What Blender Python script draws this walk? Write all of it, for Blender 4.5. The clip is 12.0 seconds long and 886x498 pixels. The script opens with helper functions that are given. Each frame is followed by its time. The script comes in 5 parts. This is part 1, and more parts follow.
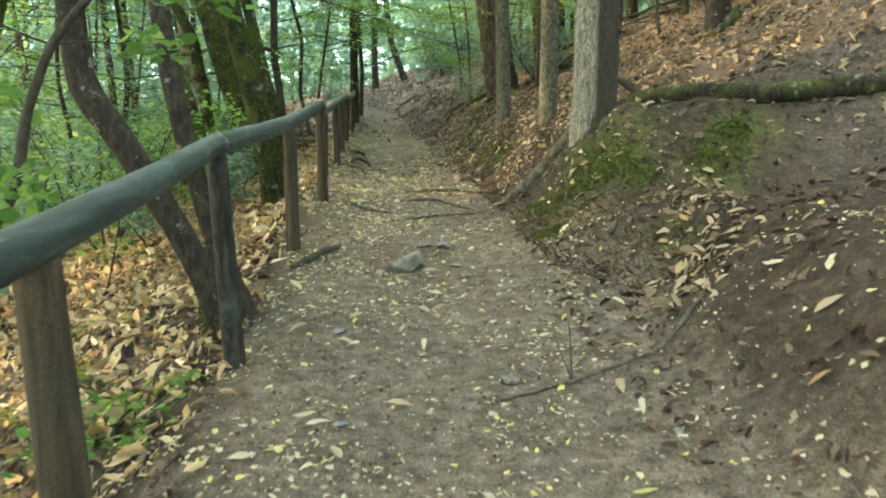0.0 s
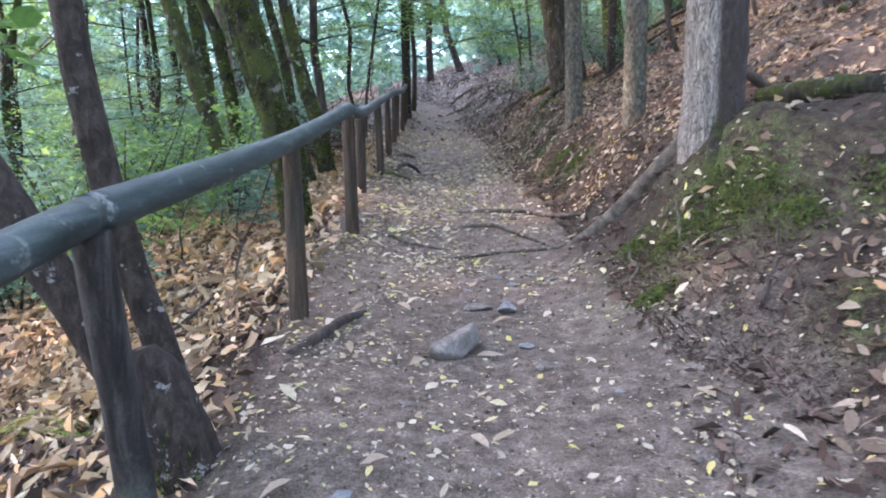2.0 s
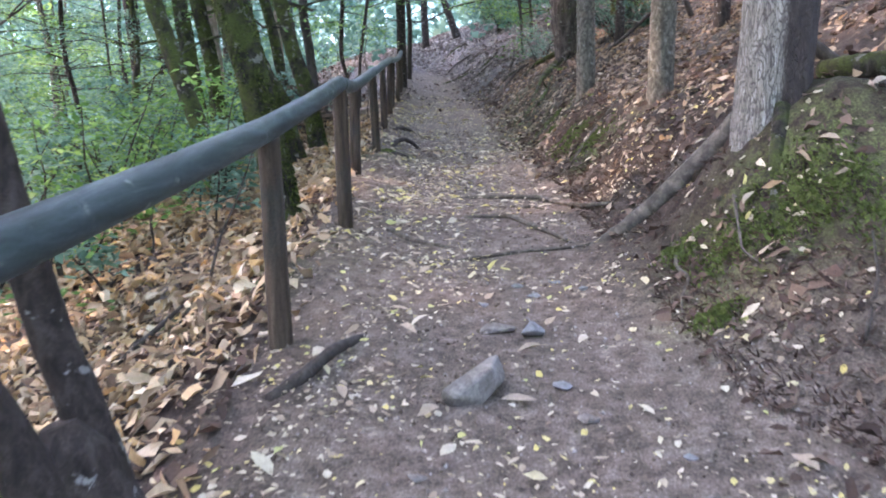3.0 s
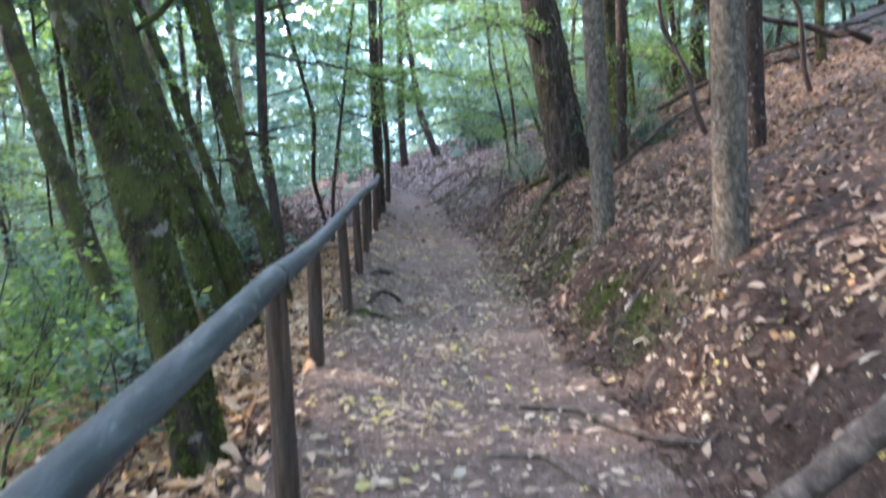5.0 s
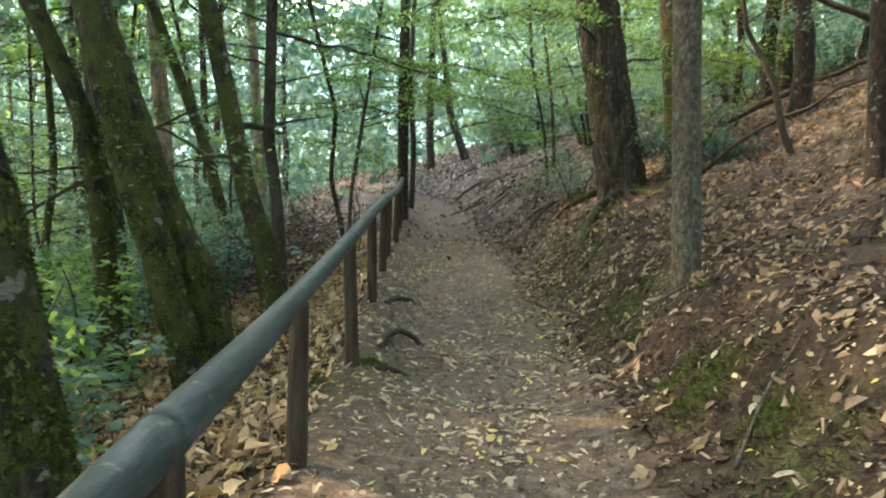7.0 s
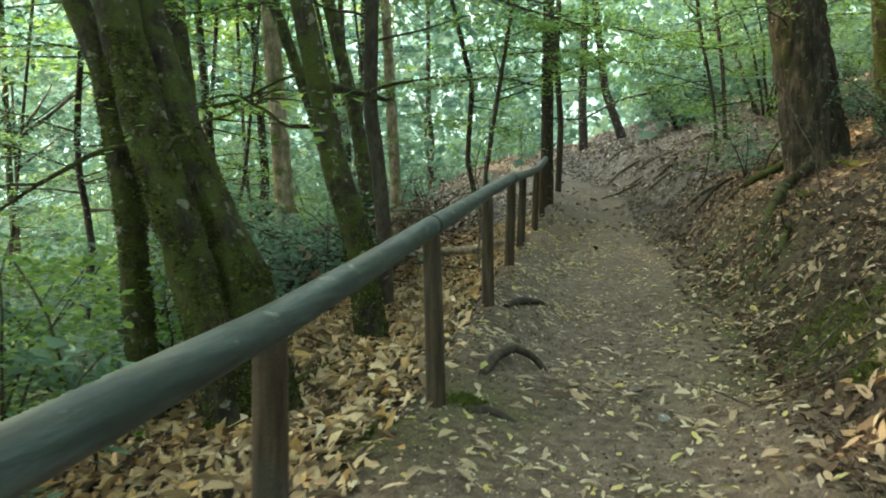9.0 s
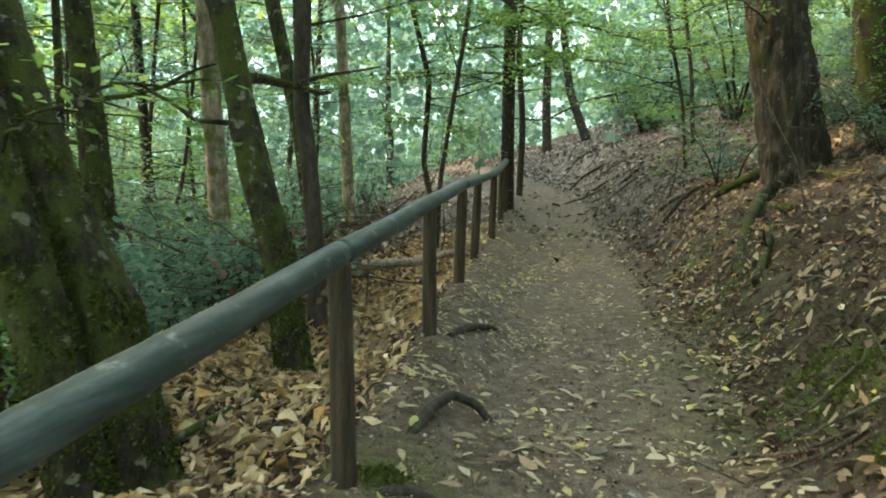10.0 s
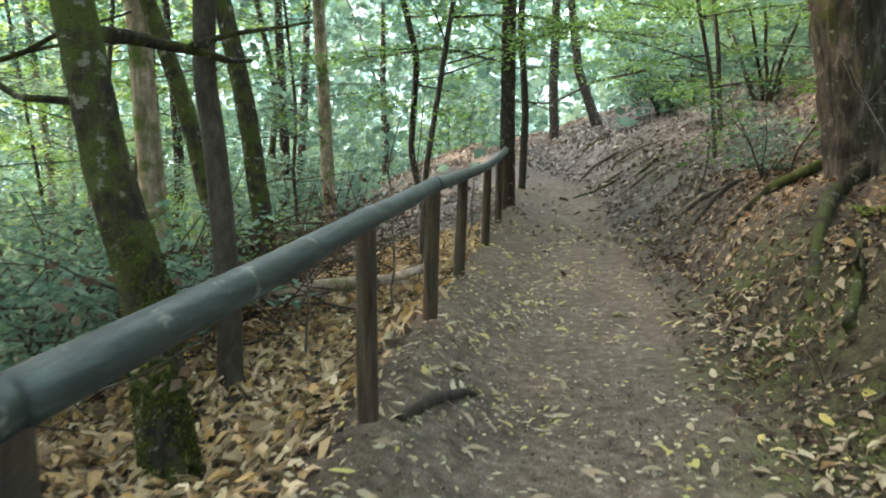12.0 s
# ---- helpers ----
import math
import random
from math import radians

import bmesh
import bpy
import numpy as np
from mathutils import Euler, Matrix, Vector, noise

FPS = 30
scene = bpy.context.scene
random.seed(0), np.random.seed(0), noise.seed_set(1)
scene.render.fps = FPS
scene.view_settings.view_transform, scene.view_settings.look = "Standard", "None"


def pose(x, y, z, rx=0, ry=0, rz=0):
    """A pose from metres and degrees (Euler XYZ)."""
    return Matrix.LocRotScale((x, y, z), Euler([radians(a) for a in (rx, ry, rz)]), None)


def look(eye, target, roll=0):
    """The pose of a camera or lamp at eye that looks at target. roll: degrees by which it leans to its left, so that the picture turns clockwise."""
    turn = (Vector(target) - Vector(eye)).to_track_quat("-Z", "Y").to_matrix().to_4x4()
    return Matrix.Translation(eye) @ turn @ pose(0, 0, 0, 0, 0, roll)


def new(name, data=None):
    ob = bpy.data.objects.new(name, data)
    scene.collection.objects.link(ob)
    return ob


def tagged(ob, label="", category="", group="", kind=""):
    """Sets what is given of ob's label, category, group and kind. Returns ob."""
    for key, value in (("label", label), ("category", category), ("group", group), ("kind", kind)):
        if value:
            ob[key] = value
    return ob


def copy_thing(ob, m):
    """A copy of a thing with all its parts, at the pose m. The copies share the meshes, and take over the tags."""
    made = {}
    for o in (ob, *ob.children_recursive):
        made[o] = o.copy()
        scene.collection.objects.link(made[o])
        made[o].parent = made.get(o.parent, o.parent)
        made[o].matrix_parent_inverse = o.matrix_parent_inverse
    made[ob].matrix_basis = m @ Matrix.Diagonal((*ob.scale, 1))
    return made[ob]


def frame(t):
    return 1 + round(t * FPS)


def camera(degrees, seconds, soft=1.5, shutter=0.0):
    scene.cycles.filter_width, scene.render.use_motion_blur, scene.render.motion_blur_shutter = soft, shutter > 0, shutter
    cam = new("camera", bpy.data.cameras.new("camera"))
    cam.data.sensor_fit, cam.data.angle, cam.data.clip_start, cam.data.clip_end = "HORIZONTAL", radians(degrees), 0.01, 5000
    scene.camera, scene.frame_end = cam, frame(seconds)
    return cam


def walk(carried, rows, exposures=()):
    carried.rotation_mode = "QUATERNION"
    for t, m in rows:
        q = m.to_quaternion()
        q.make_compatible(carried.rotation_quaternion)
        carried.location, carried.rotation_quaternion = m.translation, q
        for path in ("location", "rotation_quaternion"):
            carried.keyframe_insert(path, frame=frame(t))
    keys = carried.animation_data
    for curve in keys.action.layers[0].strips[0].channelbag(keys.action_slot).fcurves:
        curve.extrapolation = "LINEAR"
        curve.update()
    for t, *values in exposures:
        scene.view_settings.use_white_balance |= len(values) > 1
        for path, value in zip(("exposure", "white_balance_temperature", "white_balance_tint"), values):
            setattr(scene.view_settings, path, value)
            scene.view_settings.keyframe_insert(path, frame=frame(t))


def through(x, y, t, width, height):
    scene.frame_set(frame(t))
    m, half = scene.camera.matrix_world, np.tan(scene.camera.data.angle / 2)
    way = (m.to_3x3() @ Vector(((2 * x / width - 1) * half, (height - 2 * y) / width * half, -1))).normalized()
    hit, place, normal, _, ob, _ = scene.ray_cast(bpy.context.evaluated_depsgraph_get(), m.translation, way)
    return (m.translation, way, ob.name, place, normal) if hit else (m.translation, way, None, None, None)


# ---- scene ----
cam = camera(58.0, 12.0, soft=1.9, shutter=0.4)
PATH = [
    (0, (-0.334, -2.107, 0.483), (-0.171, -0.128, 0.248), 0.0),
    (0.5, (-0.323, -1.659, 0.561), (-0.168, 0.323, 0.342), 0.4),
    (1, (-0.286, -1.178, 0.636), (-0.236, 0.812, 0.44), 1.1),
    (1.5, (-0.241, -0.698, 0.679), (-0.192, 1.293, 0.49), 1.6),
    (2, (-0.216, -0.256, 0.693), (-0.198, 1.727, 0.436), -0.7),
    (2.5, (-0.29, 0.163, 0.712), (-0.284, 2.139, 0.402), -1.1),
    (2.7, (-0.297, 0.324, 0.74), (-0.283, 2.296, 0.402), -0.9),
    (4.3, (-0.286, 1.995, 0.979), (-0.203, 3.965, 0.644), -1.3),
    (4.5, (-0.293, 2.199, 1.011), (-0.22, 4.17, 0.681), -1.4),
    (5, (-0.324, 2.759, 1.199), (-0.238, 4.756, 1.129), -2.3),
    (5.5, (-0.373, 3.255, 1.288), (-0.265, 5.25, 1.367), -2.0),
    (6, (-0.43, 3.731, 1.347), (-0.297, 5.726, 1.365), 0.5),
    (6.5, (-0.413, 4.184, 1.394), (-0.324, 6.182, 1.37), 1.1),
    (7, (-0.37, 4.605, 1.424), (-0.335, 6.604, 1.358), 0.8),
    (7.2, (-0.348, 4.776, 1.463), (-0.324, 6.773, 1.351), 0.6),
    (8.8, (-0.185, 6.313, 1.431), (-0.45, 8.289, 1.266), 0.3),
    (9, (-0.141, 6.528, 1.382), (-0.498, 8.494, 1.281), 0.2),
    (9.5, (-0.11, 7.021, 1.425), (-0.433, 8.993, 1.33), 0.8),
    (10, (-0.101, 7.548, 1.487), (-0.37, 9.527, 1.384), 1.0),
    (10.5, (0.009, 8.064, 1.519), (-0.277, 10.033, 1.32), 0.7),
    (11, (-0.007, 8.586, 1.521), (-0.301, 10.556, 1.342), 0.4),
    (11.5, (-0.031, 9.089, 1.557), (-0.342, 11.058, 1.393), 0.4),
    (12, (-0.067, 9.633, 1.648), (-0.358, 11.607, 1.513), 0.6),
]
walk(cam, [(t, look(eye, target, roll)) for t, eye, target, roll in PATH],
     exposures=((0, 5.2, 12500, 3), (0.5, 5.4, 8500, 21), (1.5, 5.38, 7300, 35), (4.5, 5.45, 7200, 37), (5.5, 5.1, 7300, 30), (6.5, 5.0, 9300, 20), (9, 5.02, 12200, 3), (10, 5.1, 11800, 6), (11, 5.42, 10600, 16), (12, 5.4, 10400, 16)))

# ---- sky, sun ----
SUN_UP, SUN_ROUND = radians(42), radians(-75)      # height over the horizon; turned from +y towards the left
world = bpy.data.worlds.new("sky")
scene.world = world
world.use_nodes = True
wn = world.node_tree.nodes
sky = wn.new("ShaderNodeTexSky")
sky.sky_type, sky.sun_disc, sky.sun_elevation, sky.sun_rotation = "NISHITA", False, SUN_UP, SUN_ROUND
world.node_tree.links.new(sky.outputs[0], wn["Background"].inputs[0])
wn["Background"].inputs[1].default_value = 0.15
sun_data = bpy.data.lights.new("sun", "SUN")
sun_data.energy, sun_data.angle, sun_data.color = 0.38, radians(1.5), (1.0, 0.92, 0.82)
sun = new("sun", sun_data)
sun.matrix_world = look(20 * Vector((math.sin(SUN_ROUND) * math.cos(SUN_UP), math.cos(SUN_ROUND) * math.cos(SUN_UP), math.sin(SUN_UP))), (0, 0, 0))

# ---- materials ----


def nodes_of(name):
    m = bpy.data.materials.new(name)
    m.use_nodes = True
    return m, m.node_tree.nodes, m.node_tree.links, m.node_tree.nodes["Principled BSDF"]


def add_noise(n, l, coord, scale, detail=6.0, rough=0.6, distort=0.0):
    t = n.new("ShaderNodeTexNoise")
    t.inputs["Scale"].default_value, t.inputs["Detail"].default_value = scale, detail
    t.inputs["Roughness"].default_value, t.inputs["Distortion"].default_value = rough, distort
    l.new(coord, t.inputs["Vector"])
    return t.outputs["Fac"]


def add_ramp(n, l, fac, stops):
    r = n.new("ShaderNodeValToRGB")
    e = r.color_ramp.elements
    while len(e) < len(stops):
        e.new(0.5)
    for el, (at, colour) in zip(e, stops):
        el.position, el.color = at, (*colour, 1)
    l.new(fac, r.inputs["Fac"])
    return r.outputs["Color"]


def add_mix(n, l, fac, a, b, mode="MIX"):
    x = n.new("ShaderNodeMix")
    x.data_type, x.blend_type = "RGBA", mode
    for socket, value in ((x.inputs[0], fac), (x.inputs[6], a), (x.inputs[7], b)):
        if isinstance(value, (int, float)):
            socket.default_value = value
        elif isinstance(value, tuple):
            socket.default_value = (*value, 1)
        else:
            l.new(value, socket)
    return x.outputs[2]


def add_bump(n, l, bsdf, height, strength, distance):
    b = n.new("ShaderNodeBump")
    b.inputs["Strength"].default_value, b.inputs["Distance"].default_value = strength, distance
    l.new(height, b.inputs["Height"])
    l.new(b.outputs["Normal"], bsdf.inputs["Normal"])


def stretched(n, l, scale):
    c, m = n.new("ShaderNodeTexCoord"), n.new("ShaderNodeMapping")
    m.inputs["Scale"].default_value = scale
    l.new(c.outputs["Object"], m.inputs["Vector"])
    return m.outputs["Vector"], c.outputs["Object"]


def grained(name, dark, mid, light, stretch=(1, 1, 1), scale=8.0, fine=60.0, bump=0.6, depth=0.01, rough=0.85, second=None, cover=(0.45, 0.6), cover_scale=3.0, lichen=None):
    """Bark, wood, stone or soil: three tones in a grain, fine specks, and a second coat (moss, lichen) in patches."""
    m, n, l, bsdf = nodes_of(name)
    vec, plain = stretched(n, l, stretch)
    coarse, small = add_noise(n, l, vec, scale, 8, 0.65, 0.4), add_noise(n, l, plain, fine, 4, 0.7)
    colour = add_ramp(n, l, coarse, ((0.3, dark), (0.5, mid), (0.7, light)))
    colour = add_mix(n, l, 0.55, colour, add_ramp(n, l, small, ((0.3, (0.25, 0.25, 0.25)), (0.7, (0.8, 0.8, 0.8)))), "OVERLAY")
    if second:
        patch = add_noise(n, l, plain, cover_scale, 7, 0.7)
        mask = add_ramp(n, l, patch, ((cover[0], (0, 0, 0)), (cover[1], (1, 1, 1))))
        coat = add_ramp(n, l, small, ((0.3, second[0]), (0.7, second[1])))
        colour = add_mix(n, l, mask, colour, coat)
    if lichen:
        spots = add_ramp(n, l, add_noise(n, l, plain, 9, 5, 0.65), ((0.6, (0, 0, 0)), (0.63, (1, 1, 1))))
        colour = add_mix(n, l, spots, colour, add_ramp(n, l, small, ((0.35, lichen[0]), (0.65, lichen[1]))))
    l.new(colour, bsdf.inputs["Base Color"])
    bsdf.inputs["Roughness"].default_value = rough
    bsdf.inputs["Specular IOR Level"].default_value = 0.25
    both = n.new("ShaderNodeMath")
    both.operation = "MULTIPLY_ADD"
    both.inputs[1].default_value = 0.35
    l.new(small, both.inputs[0])
    l.new(coarse, both.inputs[2])
    add_bump(n, l, bsdf, both.outputs[0], bump, depth)
    return m


def leafy(name, stops, through=0.45, rough=0.5):
    """Leaves: each one its own tone; light shines through them."""
    m, n, l, bsdf = nodes_of(name)
    g = n.new("ShaderNodeNewGeometry")
    colour = add_ramp(n, l, g.outputs["Random Per Island"], stops)
    c = n.new("ShaderNodeTexCoord")
    speck = add_noise(n, l, c.outputs["Object"], 70, 3)
    colour = add_mix(n, l, 0.35, colour, add_ramp(n, l, speck, ((0.3, (0.3, 0.3, 0.3)), (0.7, (0.75, 0.75, 0.75)))), "OVERLAY")
    l.new(colour, bsdf.inputs["Base Color"])
    bsdf.inputs["Roughness"].default_value = rough
    bsdf.inputs["Specular IOR Level"].default_value = 0.12
    t, x = n.new("ShaderNodeBsdfTranslucent"), n.new("ShaderNodeMixShader")
    l.new(colour, t.inputs["Color"])
    x.inputs[0].default_value = through
    l.new(bsdf.outputs[0], x.inputs[1])
    l.new(t.outputs[0], x.inputs[2])
    l.new(x.outputs[0], n["Material Output"].inputs["Surface"])
    return m


MOSS = ((0.03, 0.05, 0.012), (0.09, 0.13, 0.03))
LICHEN = ((0.09, 0.095, 0.075), (0.19, 0.19, 0.16))
bark_mossy = grained("mossy bark", (0.006552, 0.005733, 0.004368), (0.02293, 0.01966, 0.01474), (0.06279, 0.0546, 0.04368), (0.78, 0.78, 0.273), 30, 120, 1.0, 0.04, 0.95, ((0.0156, 0.02262, 0.00546), (0.075, 0.098, 0.022)), (0.44, 0.56), 4.0, LICHEN)
bark_brown = grained("smooth brown bark", (0.008705, 0.006529, 0.005223), (0.02699, 0.02002, 0.01567), (0.05658, 0.04526, 0.03656), (1, 1, 0.5), 24, 120, 0.8, 0.015, 0.9, ((0.12, 0.115, 0.105), (0.22, 0.213, 0.195)), (0.6, 0.625), 9.0)
bark_grey = grained("grey speckled bark", (0.0187, 0.017, 0.0119), (0.068, 0.06205, 0.04505), (0.1615, 0.153, 0.119), (1, 1, 0.6), 30, 140, 1.0, 0.015, 0.9, ((0.05, 0.032, 0.021), (0.11, 0.07, 0.048)), (0.56, 0.72), 2.4, LICHEN)
bark_oak = grained("deeply furrowed brown bark", (0.012, 0.0105, 0.008), (0.05, 0.041, 0.033), (0.13, 0.108, 0.088), (1, 1, 0.16), 16, 90, 1.0, 0.08, 0.95, ((0.018, 0.027, 0.0072), (0.062, 0.08, 0.022)), (0.54, 0.66), 2.4, LICHEN)
# pale warm tones paint in sunlight on a trunk; bare wood uses them too
bark_pale = grained("pale bark with sunlight in its tones", (0.08, 0.058, 0.044), (0.2, 0.15, 0.118), (0.38, 0.3, 0.25), (1, 1, 0.35), 12, 70, 0.9, 0.02, 0.9, MOSS, (0.5, 0.62), 2.2)
twig_dark = grained("dark twig bark", (0.01504, 0.012, 0.0096), (0.03304, 0.02704, 0.0216), (0.06, 0.05104, 0.042), (1, 1, 0.4), 20, 90, 0.5, 0.005)
root_wood = grained("worn grey root", (0.022, 0.019, 0.0145), (0.062, 0.053, 0.041), (0.13, 0.115, 0.092), (1, 1, 1), 16, 90, 0.6, 0.006)
rail_wood = grained("weathered green-grey round timber", (0.0105, 0.0185, 0.0175), (0.026, 0.042, 0.0405), (0.066, 0.092, 0.09), (1, 0.1, 1), 22, 120, 0.5, 0.004, 0.55, ((0.13, 0.15, 0.135), (0.22, 0.235, 0.215)), (0.61, 0.68), 8.0)
post_wood = grained("weathered brown round timber", (0.01426, 0.009396, 0.006156), (0.04277, 0.02851, 0.01879), (0.081, 0.05832, 0.03953), (1, 1, 0.08), 30, 120, 0.6, 0.005, 0.8, ((0.0174, 0.0183, 0.0149), (0.0371, 0.0396, 0.0322)), (0.5, 0.68), 3.0)
post_dark = grained("blackened weathered round timber", (0.006, 0.0055, 0.005), (0.02, 0.018, 0.016), (0.062, 0.056, 0.05), (1, 1, 0.08), 30, 120, 0.7, 0.006, 0.8, ((0.03, 0.034, 0.03), (0.07, 0.076, 0.068)), (0.56, 0.68), 3.0)
rock_grey = grained("grey rock", (0.06, 0.052, 0.043), (0.12, 0.108, 0.093), (0.2, 0.182, 0.16), (1, 1, 1), 9, 80, 0.6, 0.008)
rock_blue = grained("blue-grey slate", (0.08, 0.083, 0.085), (0.14, 0.146, 0.15), (0.22, 0.226, 0.228), (1, 1, 1), 12, 80, 0.4, 0.004)
moss_fur = leafy("dark green moss fur", ((0.0, (0.014, 0.021, 0.006)), (0.6, (0.04, 0.057, 0.014)), (1.0, (0.105, 0.13, 0.036))), 0.2, 0.9)
moss_mat = grained("green moss", (0.03, 0.045, 0.01), (0.065, 0.09, 0.02), (0.11, 0.15, 0.035), (1, 1, 1), 25, 180, 1.0, 0.02, 0.95)
green_beech = leafy("green beech leaves", ((0.0, (0.05208, 0.131, 0.03528)), (0.5, (0.09895, 0.2167, 0.06048)), (0.85, (0.1667, 0.3024, 0.08568)), (1.0, (0.25, 0.3528, 0.1109))), 0.55)
# blue cast of sky and haze is mixed into the leaves' own green
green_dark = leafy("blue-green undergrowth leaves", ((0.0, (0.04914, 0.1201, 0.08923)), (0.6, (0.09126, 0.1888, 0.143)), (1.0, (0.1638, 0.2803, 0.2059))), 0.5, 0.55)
# darker copy: the far wood's dimness is put into the leaf colour
green_far = leafy("far blue-green leaves, dimness and haze in the colour", ((0.0, (0.0319, 0.084, 0.063)), (0.6, (0.0725, 0.154, 0.112)), (1.0, (0.145, 0.252, 0.175))), 0.45, 0.6)


def glowing_distance():
    """Leafy haze of the valley's far side; its brightness is painted tones that glow."""
    m, n, l, bsdf = nodes_of("glowing hazy green distance")
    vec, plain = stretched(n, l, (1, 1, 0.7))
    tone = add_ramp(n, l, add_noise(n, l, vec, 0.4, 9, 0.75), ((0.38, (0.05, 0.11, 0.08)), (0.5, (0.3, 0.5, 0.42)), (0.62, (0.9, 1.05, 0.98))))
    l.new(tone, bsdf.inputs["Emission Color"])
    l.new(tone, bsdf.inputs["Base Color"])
    # faint glow stands in for daylight on the far side of the valley
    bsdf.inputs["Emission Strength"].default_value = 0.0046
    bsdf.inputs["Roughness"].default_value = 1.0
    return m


backdrop_glow = glowing_distance()
litter_tan = leafy("dry tan leaves", ((0.0, (0.11, 0.075, 0.052)), (0.35, (0.2, 0.148, 0.104)), (0.65, (0.29, 0.23, 0.17)), (0.88, (0.26, 0.155, 0.075)), (1.0, (0.37, 0.31, 0.24))), 0.15, 0.75)
litter_orange = leafy("dry orange and straw leaves", ((0.0, (0.1, 0.066, 0.043)), (0.25, (0.26, 0.185, 0.118)), (0.55, (0.42, 0.325, 0.215)), (0.8, (0.42, 0.25, 0.105)), (1.0, (0.54, 0.46, 0.34))), 0.15, 0.75)
litter_pale = leafy("small pale yellow leaves", ((0.0, (0.1857, 0.1396, 0.09651)), (0.35, (0.3094, 0.2555, 0.1849)), (0.7, (0.4017, 0.3555, 0.2661)), (0.9, (0.4253, 0.3404, 0.1181)), (1.0, (0.3094, 0.3244, 0.1335))), 0.12, 0.7)
grit_mix = leafy("soil crumbs and grit", ((0.0, (0.06, 0.046, 0.036)), (0.5, (0.1, 0.078, 0.062)), (0.8, (0.15, 0.122, 0.1)), (1.0, (0.26, 0.24, 0.22))), 0.0, 0.9)
litter_grey = leafy("faded grey-brown leaves", ((0.0, (0.05, 0.042, 0.037)), (0.4, (0.13, 0.112, 0.098)), (0.75, (0.23, 0.2, 0.175)), (1.0, (0.36, 0.325, 0.29))), 0.1, 0.8)
litter_brown = leafy("dark brown decaying leaves", ((0.0, (0.03, 0.01997, 0.016)), (0.5, (0.072, 0.0468, 0.0352)), (1.0, (0.132, 0.0936, 0.0704))), 0.1, 0.8)


def two_sided_bark():
    """Pale flaking plates on one side of the trunk, red-brown bark with its shade painted in on the other, split along
    a ragged line.
    """
    m, n, l, bsdf = nodes_of("pale flaking bark, shaded red-brown on one side")
    vec, plain = stretched(n, l, (1, 1, 0.22))
    v = n.new("ShaderNodeTexVoronoi")
    v.feature, v.inputs["Scale"].default_value = "DISTANCE_TO_EDGE", 46
    warp = n.new("ShaderNodeMixRGB")
    warp.inputs[0].default_value = 0.3
    t = n.new("ShaderNodeTexNoise")
    t.inputs["Scale"].default_value = 9
    l.new(vec, t.inputs["Vector"])
    l.new(vec, warp.inputs[1])
    l.new(t.outputs["Color"], warp.inputs[2])
    l.new(warp.outputs[0], v.inputs["Vector"])
    crack = add_ramp(n, l, v.outputs["Distance"], ((0.0, (0, 0, 0)), (0.13, (1, 1, 1))))
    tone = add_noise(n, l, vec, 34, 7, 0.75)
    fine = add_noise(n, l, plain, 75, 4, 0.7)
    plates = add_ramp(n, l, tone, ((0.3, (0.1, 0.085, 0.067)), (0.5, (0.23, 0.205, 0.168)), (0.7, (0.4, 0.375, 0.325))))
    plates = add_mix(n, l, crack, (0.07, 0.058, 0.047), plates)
    # red-brown darkened further: this side is turned from the open valley's light
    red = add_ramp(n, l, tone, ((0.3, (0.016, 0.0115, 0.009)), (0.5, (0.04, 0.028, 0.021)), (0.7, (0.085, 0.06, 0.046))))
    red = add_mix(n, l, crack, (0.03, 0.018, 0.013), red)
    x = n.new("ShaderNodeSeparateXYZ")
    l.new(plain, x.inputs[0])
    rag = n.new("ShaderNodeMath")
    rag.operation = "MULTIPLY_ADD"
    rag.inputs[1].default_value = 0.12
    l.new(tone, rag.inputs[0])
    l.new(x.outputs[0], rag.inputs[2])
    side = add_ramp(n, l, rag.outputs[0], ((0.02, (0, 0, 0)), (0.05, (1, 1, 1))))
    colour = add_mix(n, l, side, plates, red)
    colour = add_mix(n, l, 0.5, colour, add_ramp(n, l, fine, ((0.3, (0.25, 0.25, 0.25)), (0.7, (0.78, 0.78, 0.78)))), "OVERLAY")
    l.new(colour, bsdf.inputs["Base Color"])
    bsdf.inputs["Roughness"].default_value = 0.9
    add_bump(n, l, bsdf, crack, 0.8, 0.02)
    return m


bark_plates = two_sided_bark()


